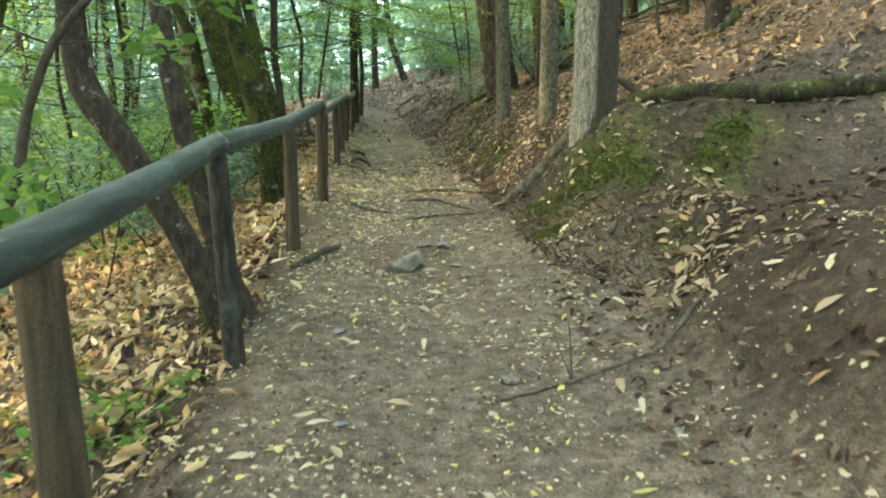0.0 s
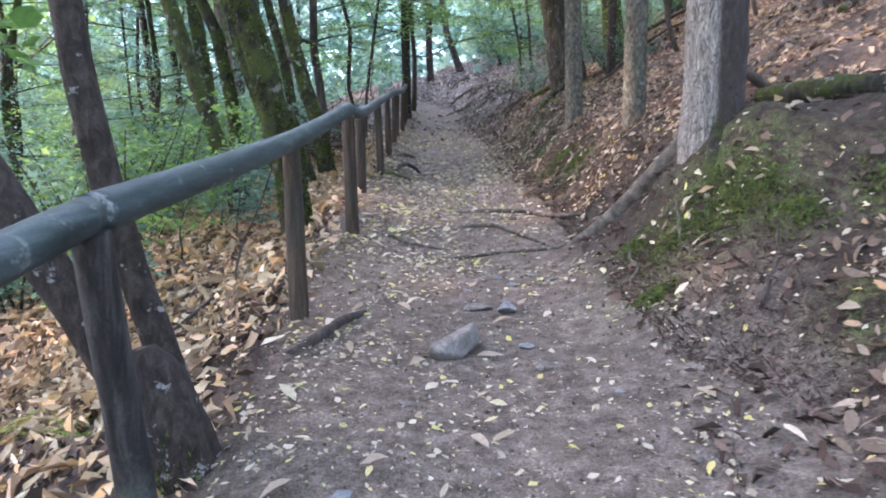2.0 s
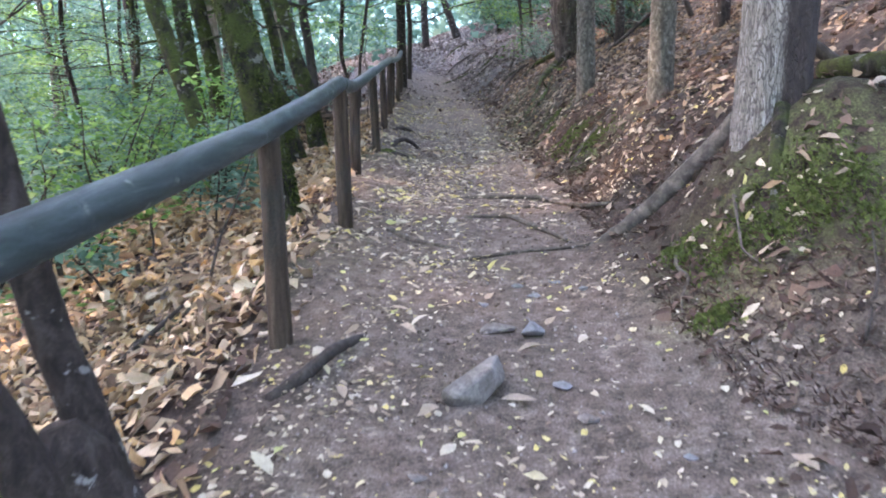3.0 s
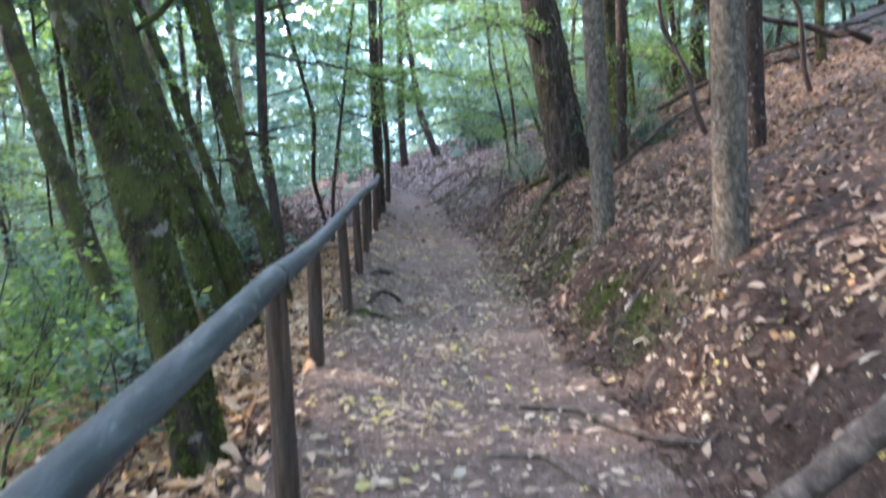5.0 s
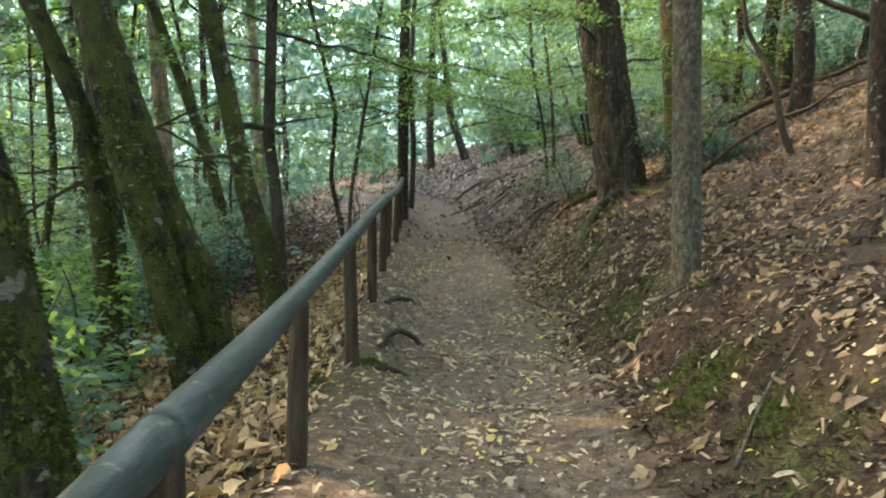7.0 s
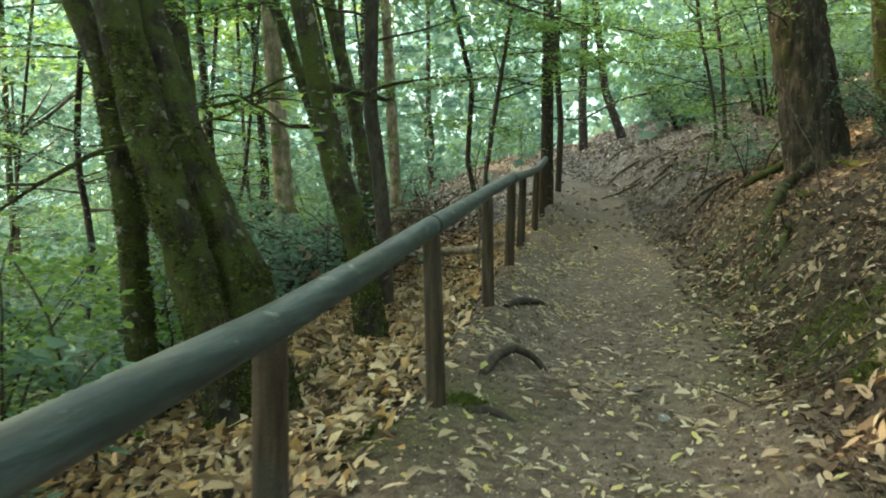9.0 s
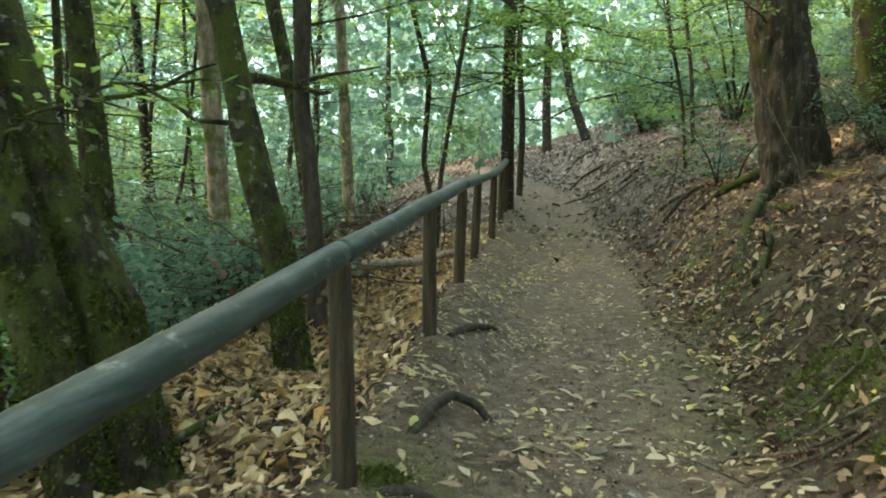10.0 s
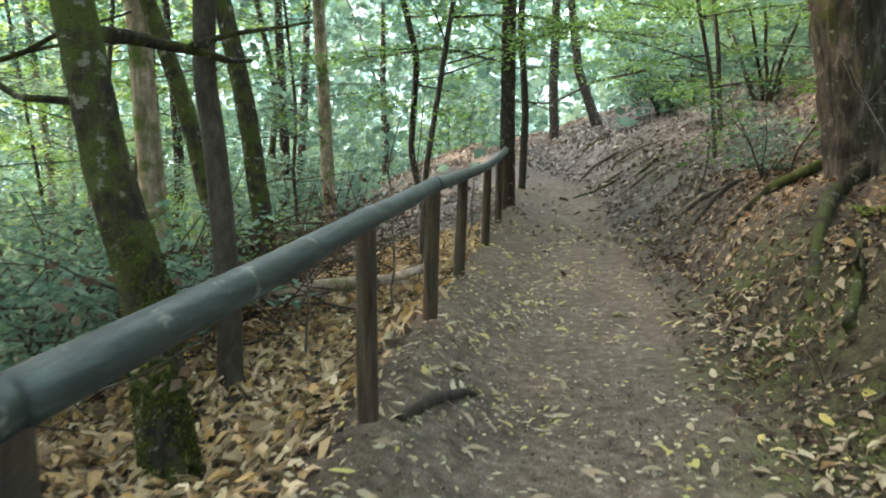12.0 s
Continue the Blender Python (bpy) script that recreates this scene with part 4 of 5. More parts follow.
near_beeches = [wood_tree(*a, 30, 16, 480, r) for *a, r in ((bark_brown, green_beech, 0.07, 0.3, 0.06), (bark_mossy, green_dark, 0.07, -0.5, 0.09), (bark_brown, green_dark, 0.075, 0.6, 0.05), (bark_grey, green_beech, 0.075, 0.1, 0.07))]
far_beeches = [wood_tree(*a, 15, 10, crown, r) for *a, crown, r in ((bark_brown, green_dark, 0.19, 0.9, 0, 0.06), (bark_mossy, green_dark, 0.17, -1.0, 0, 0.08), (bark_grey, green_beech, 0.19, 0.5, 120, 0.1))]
# the left rows from (-8.5, 5) on are added to keep sun off the path
fill = [(-7.4, 17.2), (-7.8, 13.9), (-5.6, 26), (4.6, 25.5), (5.8, 21.0), (6.5, 15.5), (3.2, 30.5), (7.5, 11), (-8.2, 9.4), (-8.5, 5), (-10.6, 5.6), (-9, 3), (-9.6, 7.6), (-7, 2.2), (-7.2, 0), (-9, -2), (-6, -3.5), (-11.5, 9.5), (-8, 11.5), (-10, 13.5)]
left = places(16, (-15, -5.5), (12, 34), 2.4, lambda x, y: x < -3.5 - 0.12 * y and x > -0.8 * y - 4)
scatter(near_beeches, fill + left)
far_left = places(22, (-40, -9), (14, 66), 2.6, lambda x, y: x < -3.5 - 0.12 * y and x > -0.8 * y - 4)
ahead = places(8, (-8, 12), (36, 68), 2.4)
right = places(10, (6.5, 15), (15, 30), 2.2, lambda x, y: x < 3 + 0.5 * y) + places(14, (6, 32), (20, 64), 2.8, lambda x, y: x < 4 + 0.6 * y)
# behind and beside the start, mostly out of view; the left ones shade the path
around = places(12, (-14, 14), (-16, -5), 3.0) + places(8, (5, 18), (-6, 12), 3.2) + places(8, (-22, -11), (-8, 8), 3)
# high crowns added mostly out of view to block sun and sky light
shade_tree = wood_tree(bark_brown, green_beech, 0.12, 0.2, 6, 12, 3300, 0.16, 5.0)
scatter([shade_tree], [(5.6, 3), (7, 6), (6.4, 8.3), (8.5, 10), (7.8, 13), (9.6, 15.5), (5.8, -0.5), (8.6, 2), (9.4, 18.5), (11, 12), (6, -4), (10.5, 6.5), (3.5, -3.5), (4.6, 0.6), (5.2, 16.8), (6.2, 20.0), (5.4, 23.5), (7.4, 22), (-8.6, 3.6), (-9.8, 0.4), (-9.2, 7.0), (-8.4, -2.6), (-10.5, 12.4), (-9.4, 17.5), (-8.2, 22.5), (-8.8, 27), (-7.6, 31), (-8.6, 35), (-6.2, 37.5), (2.0, -5.0), (-0.5, -6.5), (-3.4, -5.5), (4.8, -7)], 0.15)
scatter(far_beeches, far_left + ahead + right + around)

bushes = [shrub(green_dark, 0.085, 1.7, 11, "leafy blue-green bush of the undergrowth"), shrub(green_beech, 0.08, 2.2, 11, "light green leafy bush"), shrub(green_dark, 0.1, 1.3, 12, "low dark leafy bush")]
scatter(bushes, places(34, (-9, -3.2), (4.5, 22), 0.8, lambda x, y: x < -3.0 - 0.06 * (y - 6)) + places(52, (-20, -2.9), (6.0, 45), 1.0, lambda x, y: x < -3.2 - 0.05 * y and x > -0.75 * (y + 4)) + places(12, (3.5, 10), (20, 36), 1.2))
scatter(bushes, places(34, (-26, 8), (26, 50), 1.8, lambda x, y: abs(x + 0.3) > 2.2 and x > -0.7 * y), 0.3, 2.3)

scatter(bushes, [(3.5, 16.9), (4.1, 17.6), (3.9, 16.2), (2.2, 19.2)], 0.2, 0.6)


def foliage_mass(name, label, count, spots, size, height, material):
    """Foliage of the wood where no single tree can be told apart."""
    x, y = spots(count)
    z = terrain(x, y) + rng.uniform(0, 1, len(x)) ** 1.1 * height
    lump = np.sin(0.9 * x + 0.4 * y) + np.sin(0.7 * z + 0.8 * x) + np.sin(0.6 * y - 0.9 * z)
    keep = lump + rng.normal(0, 0.8, len(x)) > -1.4
    at = np.stack([x, y, z], 1)[keep]
    s = Shape().blades(at, rng.uniform(*size, len(at)), np.array([0, -0.4, 0.8]), 0.7, 0.75)
    tagged(part(name, s, material), label, "wood", kind="stuff")


def ring(near, far, half):
    def spots(count):
        a, r = rng.uniform(-half, half, count), rng.uniform(near, far, count)
        return r * np.sin(a), r * np.cos(a)
    return spots


def thicket(count):
    x, y = rng.uniform(-30, 24, count), rng.uniform(29, 47, count)
    clear = (np.abs(x + 0.4) > 1.6) | (y > 40)
    return x[clear], y[clear]


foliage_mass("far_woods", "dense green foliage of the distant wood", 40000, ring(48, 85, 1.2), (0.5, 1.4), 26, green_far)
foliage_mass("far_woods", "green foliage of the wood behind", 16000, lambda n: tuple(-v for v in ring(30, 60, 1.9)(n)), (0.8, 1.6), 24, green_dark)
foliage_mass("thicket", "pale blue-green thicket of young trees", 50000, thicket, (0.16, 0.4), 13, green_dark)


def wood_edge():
    """Glowing ring for the wood's hazy depth, far behind the last trees told apart."""
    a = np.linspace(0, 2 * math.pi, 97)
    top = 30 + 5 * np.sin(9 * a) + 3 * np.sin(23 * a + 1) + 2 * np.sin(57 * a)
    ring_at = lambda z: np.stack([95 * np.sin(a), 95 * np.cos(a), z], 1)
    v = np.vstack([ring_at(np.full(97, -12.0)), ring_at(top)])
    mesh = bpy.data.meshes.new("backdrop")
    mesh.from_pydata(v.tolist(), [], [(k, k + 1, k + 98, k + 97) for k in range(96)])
    mesh.materials.append(backdrop_glow)
    tagged(new("backdrop", mesh), "glowing hazy green backdrop for the distant wood", "wood", kind="structure")


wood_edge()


# ---- leaf litter ----
def litter(name, label, count, xr, yr, size, material, weight=None, lift=0.012, narrow=0.5, curl=0.3, spread=0.3, curled=False):
    x, y = rng.uniform(*xr, count), rng.uniform(*yr, count)
    if weight is not None:
        keep = rng.uniform(0, 1, count) < weight(x, y)
        x, y = x[keep], y[keep]
    n = slope_normal(x, y)
    at = np.stack([x, y, terrain(x, y) + rng.uniform(0.3, 1.3, len(x)) * lift + 0.008], 1)
    shape = Shape()
    (shape.curled if curled else shape.leaves)(at, size[0] + (size[1] - size[0]) * rng.uniform(0, 1, len(x)) ** 1.7, n, spread, narrow, curl)
    ob = part(name, shape, material)
    return tagged(ob, label, "leaves", kind="stuff")


patchy = lambda x, y: np.clip(0.55 + 0.6 * np.sin(2.3 * x + 1.1 * y) * np.sin(1.7 * y - 0.9 * x + 1), 0.08, 1)
clumps = lambda x, y: patchy(x, y) * np.clip(0.55 + 0.7 * np.sin(5.1 * x + 2.2 * y) * np.sin(4.3 * y - 1.9 * x) + 0.3 * np.sin(2.6 * x + 2.6 + 0.5 * np.sin(2 * y)), 0.05, 1.4)
litter("leaf_litter", "dense tan and orange fallen chestnut leaves on the slope", 60000, (-5.2, -0.95), (-2.5, 22), (0.035, 0.17), litter_orange, lambda x, y: np.clip((-x - 1.0) / 0.55, 0.06, 1) * np.interp(y, (4, 7), (0.6, 1)), 0.04, 0.38, 0.45, 0.5)
litter("leaf_litter", "dark brown decaying leaves on the slope", 16000, (-5, -1.1), (-2.5, 21), (0.05, 0.13), litter_brown, None, 0.012, 0.5, 0.3, 0.35)
litter("leaf_litter", "tan fallen leaves on the bank", 42000, (0.9, 8), (-1, 21), (0.05, 0.13), litter_tan, lambda x, y: np.clip(patchy(x, y), np.clip((x - 1.6) / 2.0, 0.0, 0.6), 1) * np.clip((x - 0.9) / np.interp(y, (9, 12), (1.8, 0.8)), 0.06, np.interp(y, (9, 12), (0.6, 0.9))) * np.interp(y + 0.9 * np.maximum(x - 2.2, 0), (4.4, 6.4), (0.16, 1)), 0.02, 0.42, 0.3, 0.35)
litter("leaf_litter", "dark brown decaying leaves on the bank", 16000, (0.8, 8), (-1, 21), (0.04, 0.11), litter_brown, None, 0.01, 0.5, 0.3, 0.35)
litter("leaf_litter", "small pale fallen leaves on the trodden path", 52000, (-1.45, 2.2), (-2.5, 19), (0.012, 0.046), litter_pale, lambda x, y: np.clip(clumps(x, y), 0.14, 1) * np.interp(y, (7, 11), (1.0, 0.6)) * np.where(x > bank_foot(y) + 0.15, np.where(np.abs(y - 4.8) < 0.8, 0.25, 0.75), 1), 0.006, 0.65, 0.2, 0.2)
litter("leaf_litter", "larger pale fallen leaves on the trodden path", 7500, (-1.3, 1.5), (-2, 22), (0.05, 0.12), litter_pale, lambda x, y: np.clip(clumps(x, y), 0.1, 1) * np.interp(y, (4, 8), (0.12, 1)), 0.014, 0.4, 0.4, 0.25, True)
litter("leaf_litter", "faded fallen leaves on the far bank", 60000, (-7, 10), (20, 44), (0.06, 0.15), litter_grey, lambda x, y: np.where(np.abs(x + 0.2 + 0.07 * np.maximum(y - 24, 0) ** 2) < 0.8, 0.1, 0.8), 0.03, 0.5, 0.3, 0.4)
litter("leaf_litter", "brown fallen leaves further along the wood floor", 12000, (-9, 14), (18, 42), (0.07, 0.17), litter_brown, lambda x, y: np.where(np.abs(x + 0.2 + 0.07 * np.maximum(y - 24, 0) ** 2) < 0.9, 0.06, 0.8), 0.03, 0.5, 0.3, 0.4)


def bank_tufts():
    """Fine dead roots, grass and crumbs along the worn foot of the bank."""
    k = 30000
    y = rng.uniform(2.5, 22, k)
    foot = 0.85 + np.interp(y, (0, 1.6, 2.9, 3.5, 4.6, 8, 11, 13, 16, 18, 22), (0.1, 0.15, 0.42, 0.05, 0.0, 0.0, 0.1, 0.3, 0.3, 0.32, 0.0))
    x = foot + np.interp(y, (9, 12), (0.75, 1.3)) * rng.uniform(0, 1, k) ** 1.3
    keep = np.sin(2.1 * y) + np.sin(5.3 * y + 3 * x) + rng.normal(0, 0.7, k) > -0.3
    x, y = x[keep], y[keep]
    n = slope_normal(x, y)
    at = np.stack([x, y, terrain(x, y) + 0.01], 1)
    s = Shape().blades(at, rng.uniform(0.03, 0.1, len(x)), rng.normal(0, 1, (len(x), 3)), 0.3, 0.13, ways=n * 0.8 + np.array([-0.5, 0, -0.3]))
    tagged(part("bank_tufts", s, litter_brown), "brown tufts of fine roots on the worn bank", "roots", kind="stuff")


bank_tufts()

# ---- roots, stones, logs and clutter ----
def on_ground(points, lift=0.0):
    return [(x, y, ground_at(x, y) + lift + (more[0] if more else 0.0)) for x, y, *more in points]


def root(points, radius, label, material=None, lift=0.0, name="root"):
    s = Shape().tube(on_ground(points, lift), np.interp(np.arange(len(points)), (0, len(points) - 1), (radius, radius * 0.55)), 9, 0.12, step=0.04, phase=points[0][1])
    ob = part(name, s, material or root_wood)
    return tagged(ob, label, "root")


root(((-0.05, 7.75, -0.02), (0.3, 7.6, 0.015), (0.63, 7.37, 0.02), (0.75, 6.95, 0.015), (0.88, 6.62, 0.02), (1.08, 6.35, -0.03)), 0.026, "worn grey root winding across the path")
root(((-0.1, 6.86, -0.03), (0.1, 6.84, 0.01), (0.32, 6.74, 0.02), (0.5, 6.3, 0.015), (0.62, 5.95, 0.01), (0.72, 5.78, -0.04)), 0.024, "worn grey root curving across the path")
root(((-0.72, 6.42, -0.03), (-0.6, 6.26, 0.01), (-0.45, 6.0, 0.012), (-0.25, 5.85, 0.008), (-0.05, 5.86, -0.02)), 0.022, "half-buried grey root beside the fence")
root(((-0.3, 5.35, -0.02), (-0.1, 5.55, 0.002), (0.3, 5.72, 0.004), (0.7, 5.72, 0.0), (0.95, 5.7, -0.02)), 0.016, "thin half-buried root on the path")
root(((0.35, 7.25, -0.02), (0.55, 7.1, 0.01), (0.72, 6.75, 0.0), (0.8, 6.55, -0.02)), 0.016, "thin half-buried root on the path")
root(((1.6, 5.2, 0.05), (1.44, 5.38, 0.03), (1.25, 5.52, 0.02), (1.05, 5.62, 0.02), (0.9, 5.68, 0.0), (0.76, 5.7, -0.04)), 0.085, "thick grey root of the large conifer")
root(((1.62, 4.95, 0.02), (1.5, 4.72, 0.0), (1.42, 4.5, -0.01), (1.38, 4.3, -0.05)), 0.045, "short mossy root of the large conifer", bark_mossy)
root(((-0.95, 3.62, -0.02), (-0.82, 3.78, 0.02), (-0.73, 4.0, 0.045), (-0.63, 4.2, 0.0), (-0.58, 4.32, -0.04)), 0.034, "dark stub of root beside a fence post", twig_dark)
root(((-0.8, 11.55, -0.03), (-0.74, 11.8, 0.05), (-0.64, 12.05, 0.1), (-0.5, 12.12, 0.07), (-0.4, 12.08, -0.03)), 0.04, "dark arched root standing out of the soil", twig_dark)
root(((-0.86, 13.5, -0.02), (-0.74, 13.85, 0.04), (-0.6, 14.25, 0.02), (-0.55, 14.4, -0.03)), 0.04, "dark root lying along the path edge", twig_dark)
root(((-0.8, 10.8, -0.02), (-0.72, 10.88, 0.01), (-0.6, 10.9, 0.01), (-0.52, 10.88, -0.02)), 0.035, "short dark root beside a fence post", twig_dark)
root(((1.05, 4.9, 0.02), (1.0, 4.72, 0.02), (1.02, 4.55, 0.015), (0.93, 4.4, 0.02), (0.9, 4.25, 0.0)), 0.011, "thin pale root hanging over the mossy edge")
root(((1.3, 4.75, 0.02), (1.26, 4.55, 0.03), (1.22, 4.4, 0.03), (1.25, 4.25, 0.0)), 0.009, "thin pale root hanging over the mossy edge")
root(((1.35, 11.4, 0.0), (1.1, 11.55, 0.012), (0.85, 11.7, 0.01), (0.7, 11.65, -0.01)), 0.012, "thin grey root at the foot of the bank")
root(((1.9, 13.3, 0.02), (1.6, 13.6, 0.03), (1.35, 13.9, 0.02), (1.2, 14.3, 0.0)), 0.014, "thin grey root on the bank")
for k in range(16):
    y = rng.uniform(19, 30)
    x = bank_foot(y) + rng.uniform(0.1, 1.3)
    a, d = rng.uniform(0, 6.28), rng.uniform(0.5, 1.3)
    line = [(x + d * f * math.cos(a) + rng.normal(0, 0.06), y + d * f * math.sin(a) + rng.normal(0, 0.06), h) for f, h in ((0, -0.03), (0.3, 0.05), (0.6, 0.07), (0.85, 0.03), (1.0, -0.04))]
    root(line, rng.uniform(0.014, 0.04), "grey-green root laid bare on the eroded bank", (root_wood, bark_mossy, twig_dark)[k % 3])



root(((2.62, 17.3, 0.1), (2.2, 16.9, 0.06), (1.92, 16.2, 0.05), (1.72, 15.6, 0.02), (1.6, 15.2, -0.05)), 0.075, "mossy root running down from the stout old tree", bark_mossy)
root(((2.5, 17.9, 0.1), (2.05, 18.0, 0.06), (1.75, 18.2, 0.03), (1.55, 18.3, -0.05)), 0.06, "mossy root running down from the stout old tree", bark_mossy)


def rock(x, y, size, material, label, turn=0.0, tilt=0.0, sink=0.3, seed=1.0, name="rock"):
    bm = bmesh.new()
    own = random.Random(seed)
    for _ in range(16):
        d = Vector((own.gauss(0, 1), own.gauss(0, 1), own.gauss(0, 0.8))).normalized() * own.uniform(0.85, 1.15)
        bm.verts.new((d.x * size[0], d.y * size[1], d.z * size[2]))
    hull = bmesh.ops.convex_hull(bm, input=bm.verts)
    bmesh.ops.delete(bm, geom=[g for g in hull["geom_interior"] if isinstance(g, bmesh.types.BMVert)], context="VERTS")
    bmesh.ops.bevel(bm, geom=bm.edges[:], offset=0.09 * min(size), segments=1, affect="EDGES")
    data = bpy.data.meshes.new(name)
    bm.to_mesh(data)
    bm.free()
    data.materials.append(material)
    ob = new(name, data)
    ob.matrix_basis = pose(x, y, ground_at(x, y) + size[2] * (1 - 2 * sink), tilt, 0, turn)
    return tagged(ob, label, "rock")


rock(-0.12, 3.72, (0.07, 0.2, 0.12), rock_grey, "pointed grey rock standing out of the path", -42, 18, 0.3, 12.0)
rock(0.19, 4.3, (0.06, 0.07, 0.05), rock_blue, "small dark blue-grey rock in the path", 20, 0, 0.25, 5.0)
rock(0.02, 4.35, (0.1, 0.05, 0.03), rock_grey, "flat grey stone bedded in the path", 10, 0, 0.3, 3.0)
for k, (x, y, r) in enumerate(((0.31, 1.69, 0.06), (0.27, 4.87, 0.035), (0.2, 5.03, 0.03), (0.18, 11.77, 0.05), (-0.02, 4.73, 0.03), (0.24, 3.75, 0.045), (0.3, 3.5, 0.04), (0.12, 12.2, 0.035), (-0.55, 2.4, 0.04), (0.75, 2.6, 0.03), (0.55, 4.9, 0.03), (0.42, 5.1, 0.03), (-0.2, 11.4, 0.04), (0.3, 11.2, 0.045), (0.6, 3.2, 0.025), (-0.35, 3.1, 0.03), (-0.5, 1.2, 0.03), (0.9, 1.0, 0.03), (0.05, 9.2, 0.03))):
    tagged(rock(x, y, (r, r * 1.25, r * 0.5), rock_blue if k % 3 else rock_grey, "small blue-grey stone bedded in the path", 40 * k, 0, 0.28, k * 1.7, "stone"), category="stone", group="stones in the path")


def pebbles():
    """Grit and pebbles trodden into the path."""
    count = 18000
    x, y = rng.uniform(-1.2, 1.5, count), rng.uniform(-2, 15, count)
    z = terrain(x, y)
    r = 0.004 + 0.011 * rng.uniform(0, 1, count) ** 3
    base = np.array([(1, 0, 0), (-0.4, 0.9, 0.1), (-0.5, -0.8, 0), (0.1, 0.1, 0.75), (0.0, 0.0, -0.6)])
    turn = rng.uniform(0, 6.28, count)
    c, s = np.cos(turn), np.sin(turn)
    v = base[None] * (1 + 0.3 * rng.normal(0, 1, (count, 5, 1)).clip(-1, 1))
    v = np.stack([v[..., 0] * c[:, None] - v[..., 1] * s[:, None], v[..., 0] * s[:, None] + v[..., 1] * c[:, None], v[..., 2]], -1) * r[:, None, None]
    v += np.stack([x, y, z + 0.25 * r + 0.004], 1)[:, None]
    o = 5 * np.arange(count)[:, None]
    tri = [(0, 1, 3, 3), (1, 2, 3, 3), (2, 0, 3, 3), (1, 0, 4, 4), (2, 1, 4, 4), (0, 2, 4, 4)]
    shape = Shape().add(v.reshape(-1, 3), np.concatenate([o + np.array([t]) for t in tri]))
    tagged(part("pebbles", shape, grit_mix, smooth=False), "brown soil crumbs and grey grit trodden into the path", "pebbles", kind="stuff")


pebbles()


def fallen_log():
    pts = on_ground(((2.17, 5.65, 0.07), (2.45, 4.95, 0.06), (2.9, 4.45, 0.05), (3.5, 4.05, 0.05), (4.4, 3.7, 0.06)))
    base = new("fallen_log")
    base.location = pts[0]
    local = np.array(pts) - np.array(pts[0])
    part("trunk", Shape().tube(local, (0.07, 0.085, 0.085, 0.09, 0.1), 22, 0.22, step=0.06), bark_mossy, base)
    stub = [(0.05, -0.05, 0.04), (-0.06, 0.02, 0.15), (-0.14, 0.08, 0.2)]
    part("branch_stub", Shape().tube(stub, (0.045, 0.04, 0.03), 10, 0.1, step=0.04), twig_dark, base, "dark broken branch stub")
    tagged(base, "rotting fallen log covered in green moss on the bank", "log")


fallen_log()


def stick(points, radius, label, material=None, twigs=0, name="stick"):
    pts = on_ground(points)
    base = new(name)
    base.location = pts[0]
    local = np.array(pts) - np.array(pts[0])
    run = np.r_[0, np.cumsum(np.linalg.norm(np.diff(local, axis=0), axis=1))]
    if run[-1] > 1.5:
        d = np.linspace(0, run[-1], 3 * len(local))
        local = np.stack([np.interp(d, run, local[:, i]) for i in range(3)], 1)
        local[1:-1] += rng.normal(0, 0.011 * run[-1] ** 0.7, (len(d) - 2, 3))
        pts = local
    part("stem", Shape().tube(local, np.linspace(radius, radius * 0.45, len(pts)), 8, 0.1, step=0.06), material or twig_dark, base)
    for k in range(twigs):
        i = int(rng.integers(1, len(pts)))
        p = limb_points(local[i], rng.normal(0, 1, 3) * np.array([1, 1, 0.4]) + np.array([0, 0, 0.3]), rng.uniform(0.4, 1.1), 0.1, 5, 0.15)
        part("twig", Shape().tube(p, np.linspace(radius * 0.45, radius * 0.12, len(p)), 5), material or twig_dark, base)
    return tagged(base, label, "branch")


stick(((4.2, 17.5, 0.25), (5.2, 17.2, 0.3), (6.4, 17.0, 0.35), (8.2, 16.4, 0.3)), 0.05, "fallen dark branch lying across the slope", None, 6, "fallen_branch")
stick(((3.0, 15.8, 0.1), (3.8, 15.6, 0.3), (5.2, 15.4, 0.45), (6.5, 15.6, 0.2)), 0.035, "fallen bare branch on the slope", None, 9, "fallen_branch")
stick(((4.35, 15.0, 0.0), (4.15, 15.1, 0.9), (3.8, 15.3, 2.2), (3.6, 15.4, 3.4)), 0.05, "dead dark stem leaning on the slope", None, 4, "dead_tree")
stick(((5.2, 13.4, 0.0), (5.1, 13.4, 0.9), (4.9, 13.5, 2.0), (4.7, 13.6, 3.4)), 0.04, "dead dark stem leaning on the slope", None, 3, "dead_tree")
stick(((6.4, 14.0, 0.2), (5.4, 14.1, 0.9), (4.4, 14.3, 1.8), (3.4, 14.5, 2.8)), 0.06, "dead dark branch hanging over the slope", None, 4, "dead_tree")
stick(((4.9, 9.4, 0.05), (4.4, 8.7, 0.06), (4.0, 8.2, 0.05)), 0.09, "mossy root spur below the slope tree", bark_mossy, 0, "root_spur")
stick(((-2.55, 11.5, 0.03), (-2.3, 12.0, 0.05), (-2.0, 12.7, 0.05), (-1.7, 13.1, 0.06)), 0.035, "dead mossy branch among the fallen leaves", bark_mossy, 2)
stick(((-1.9, 11.2, 0.04), (-1.7, 11.8, 0.05), (-1.5, 12.4, 0.06)), 0.014, "thin dark stick among the fallen leaves")
stick(((-2.3, 4.9, 0.03), (-2.0, 5.3, 0.06), (-1.85, 5.5, 0.05)), 0.025, "dark broken branch piece on the leafy slope")
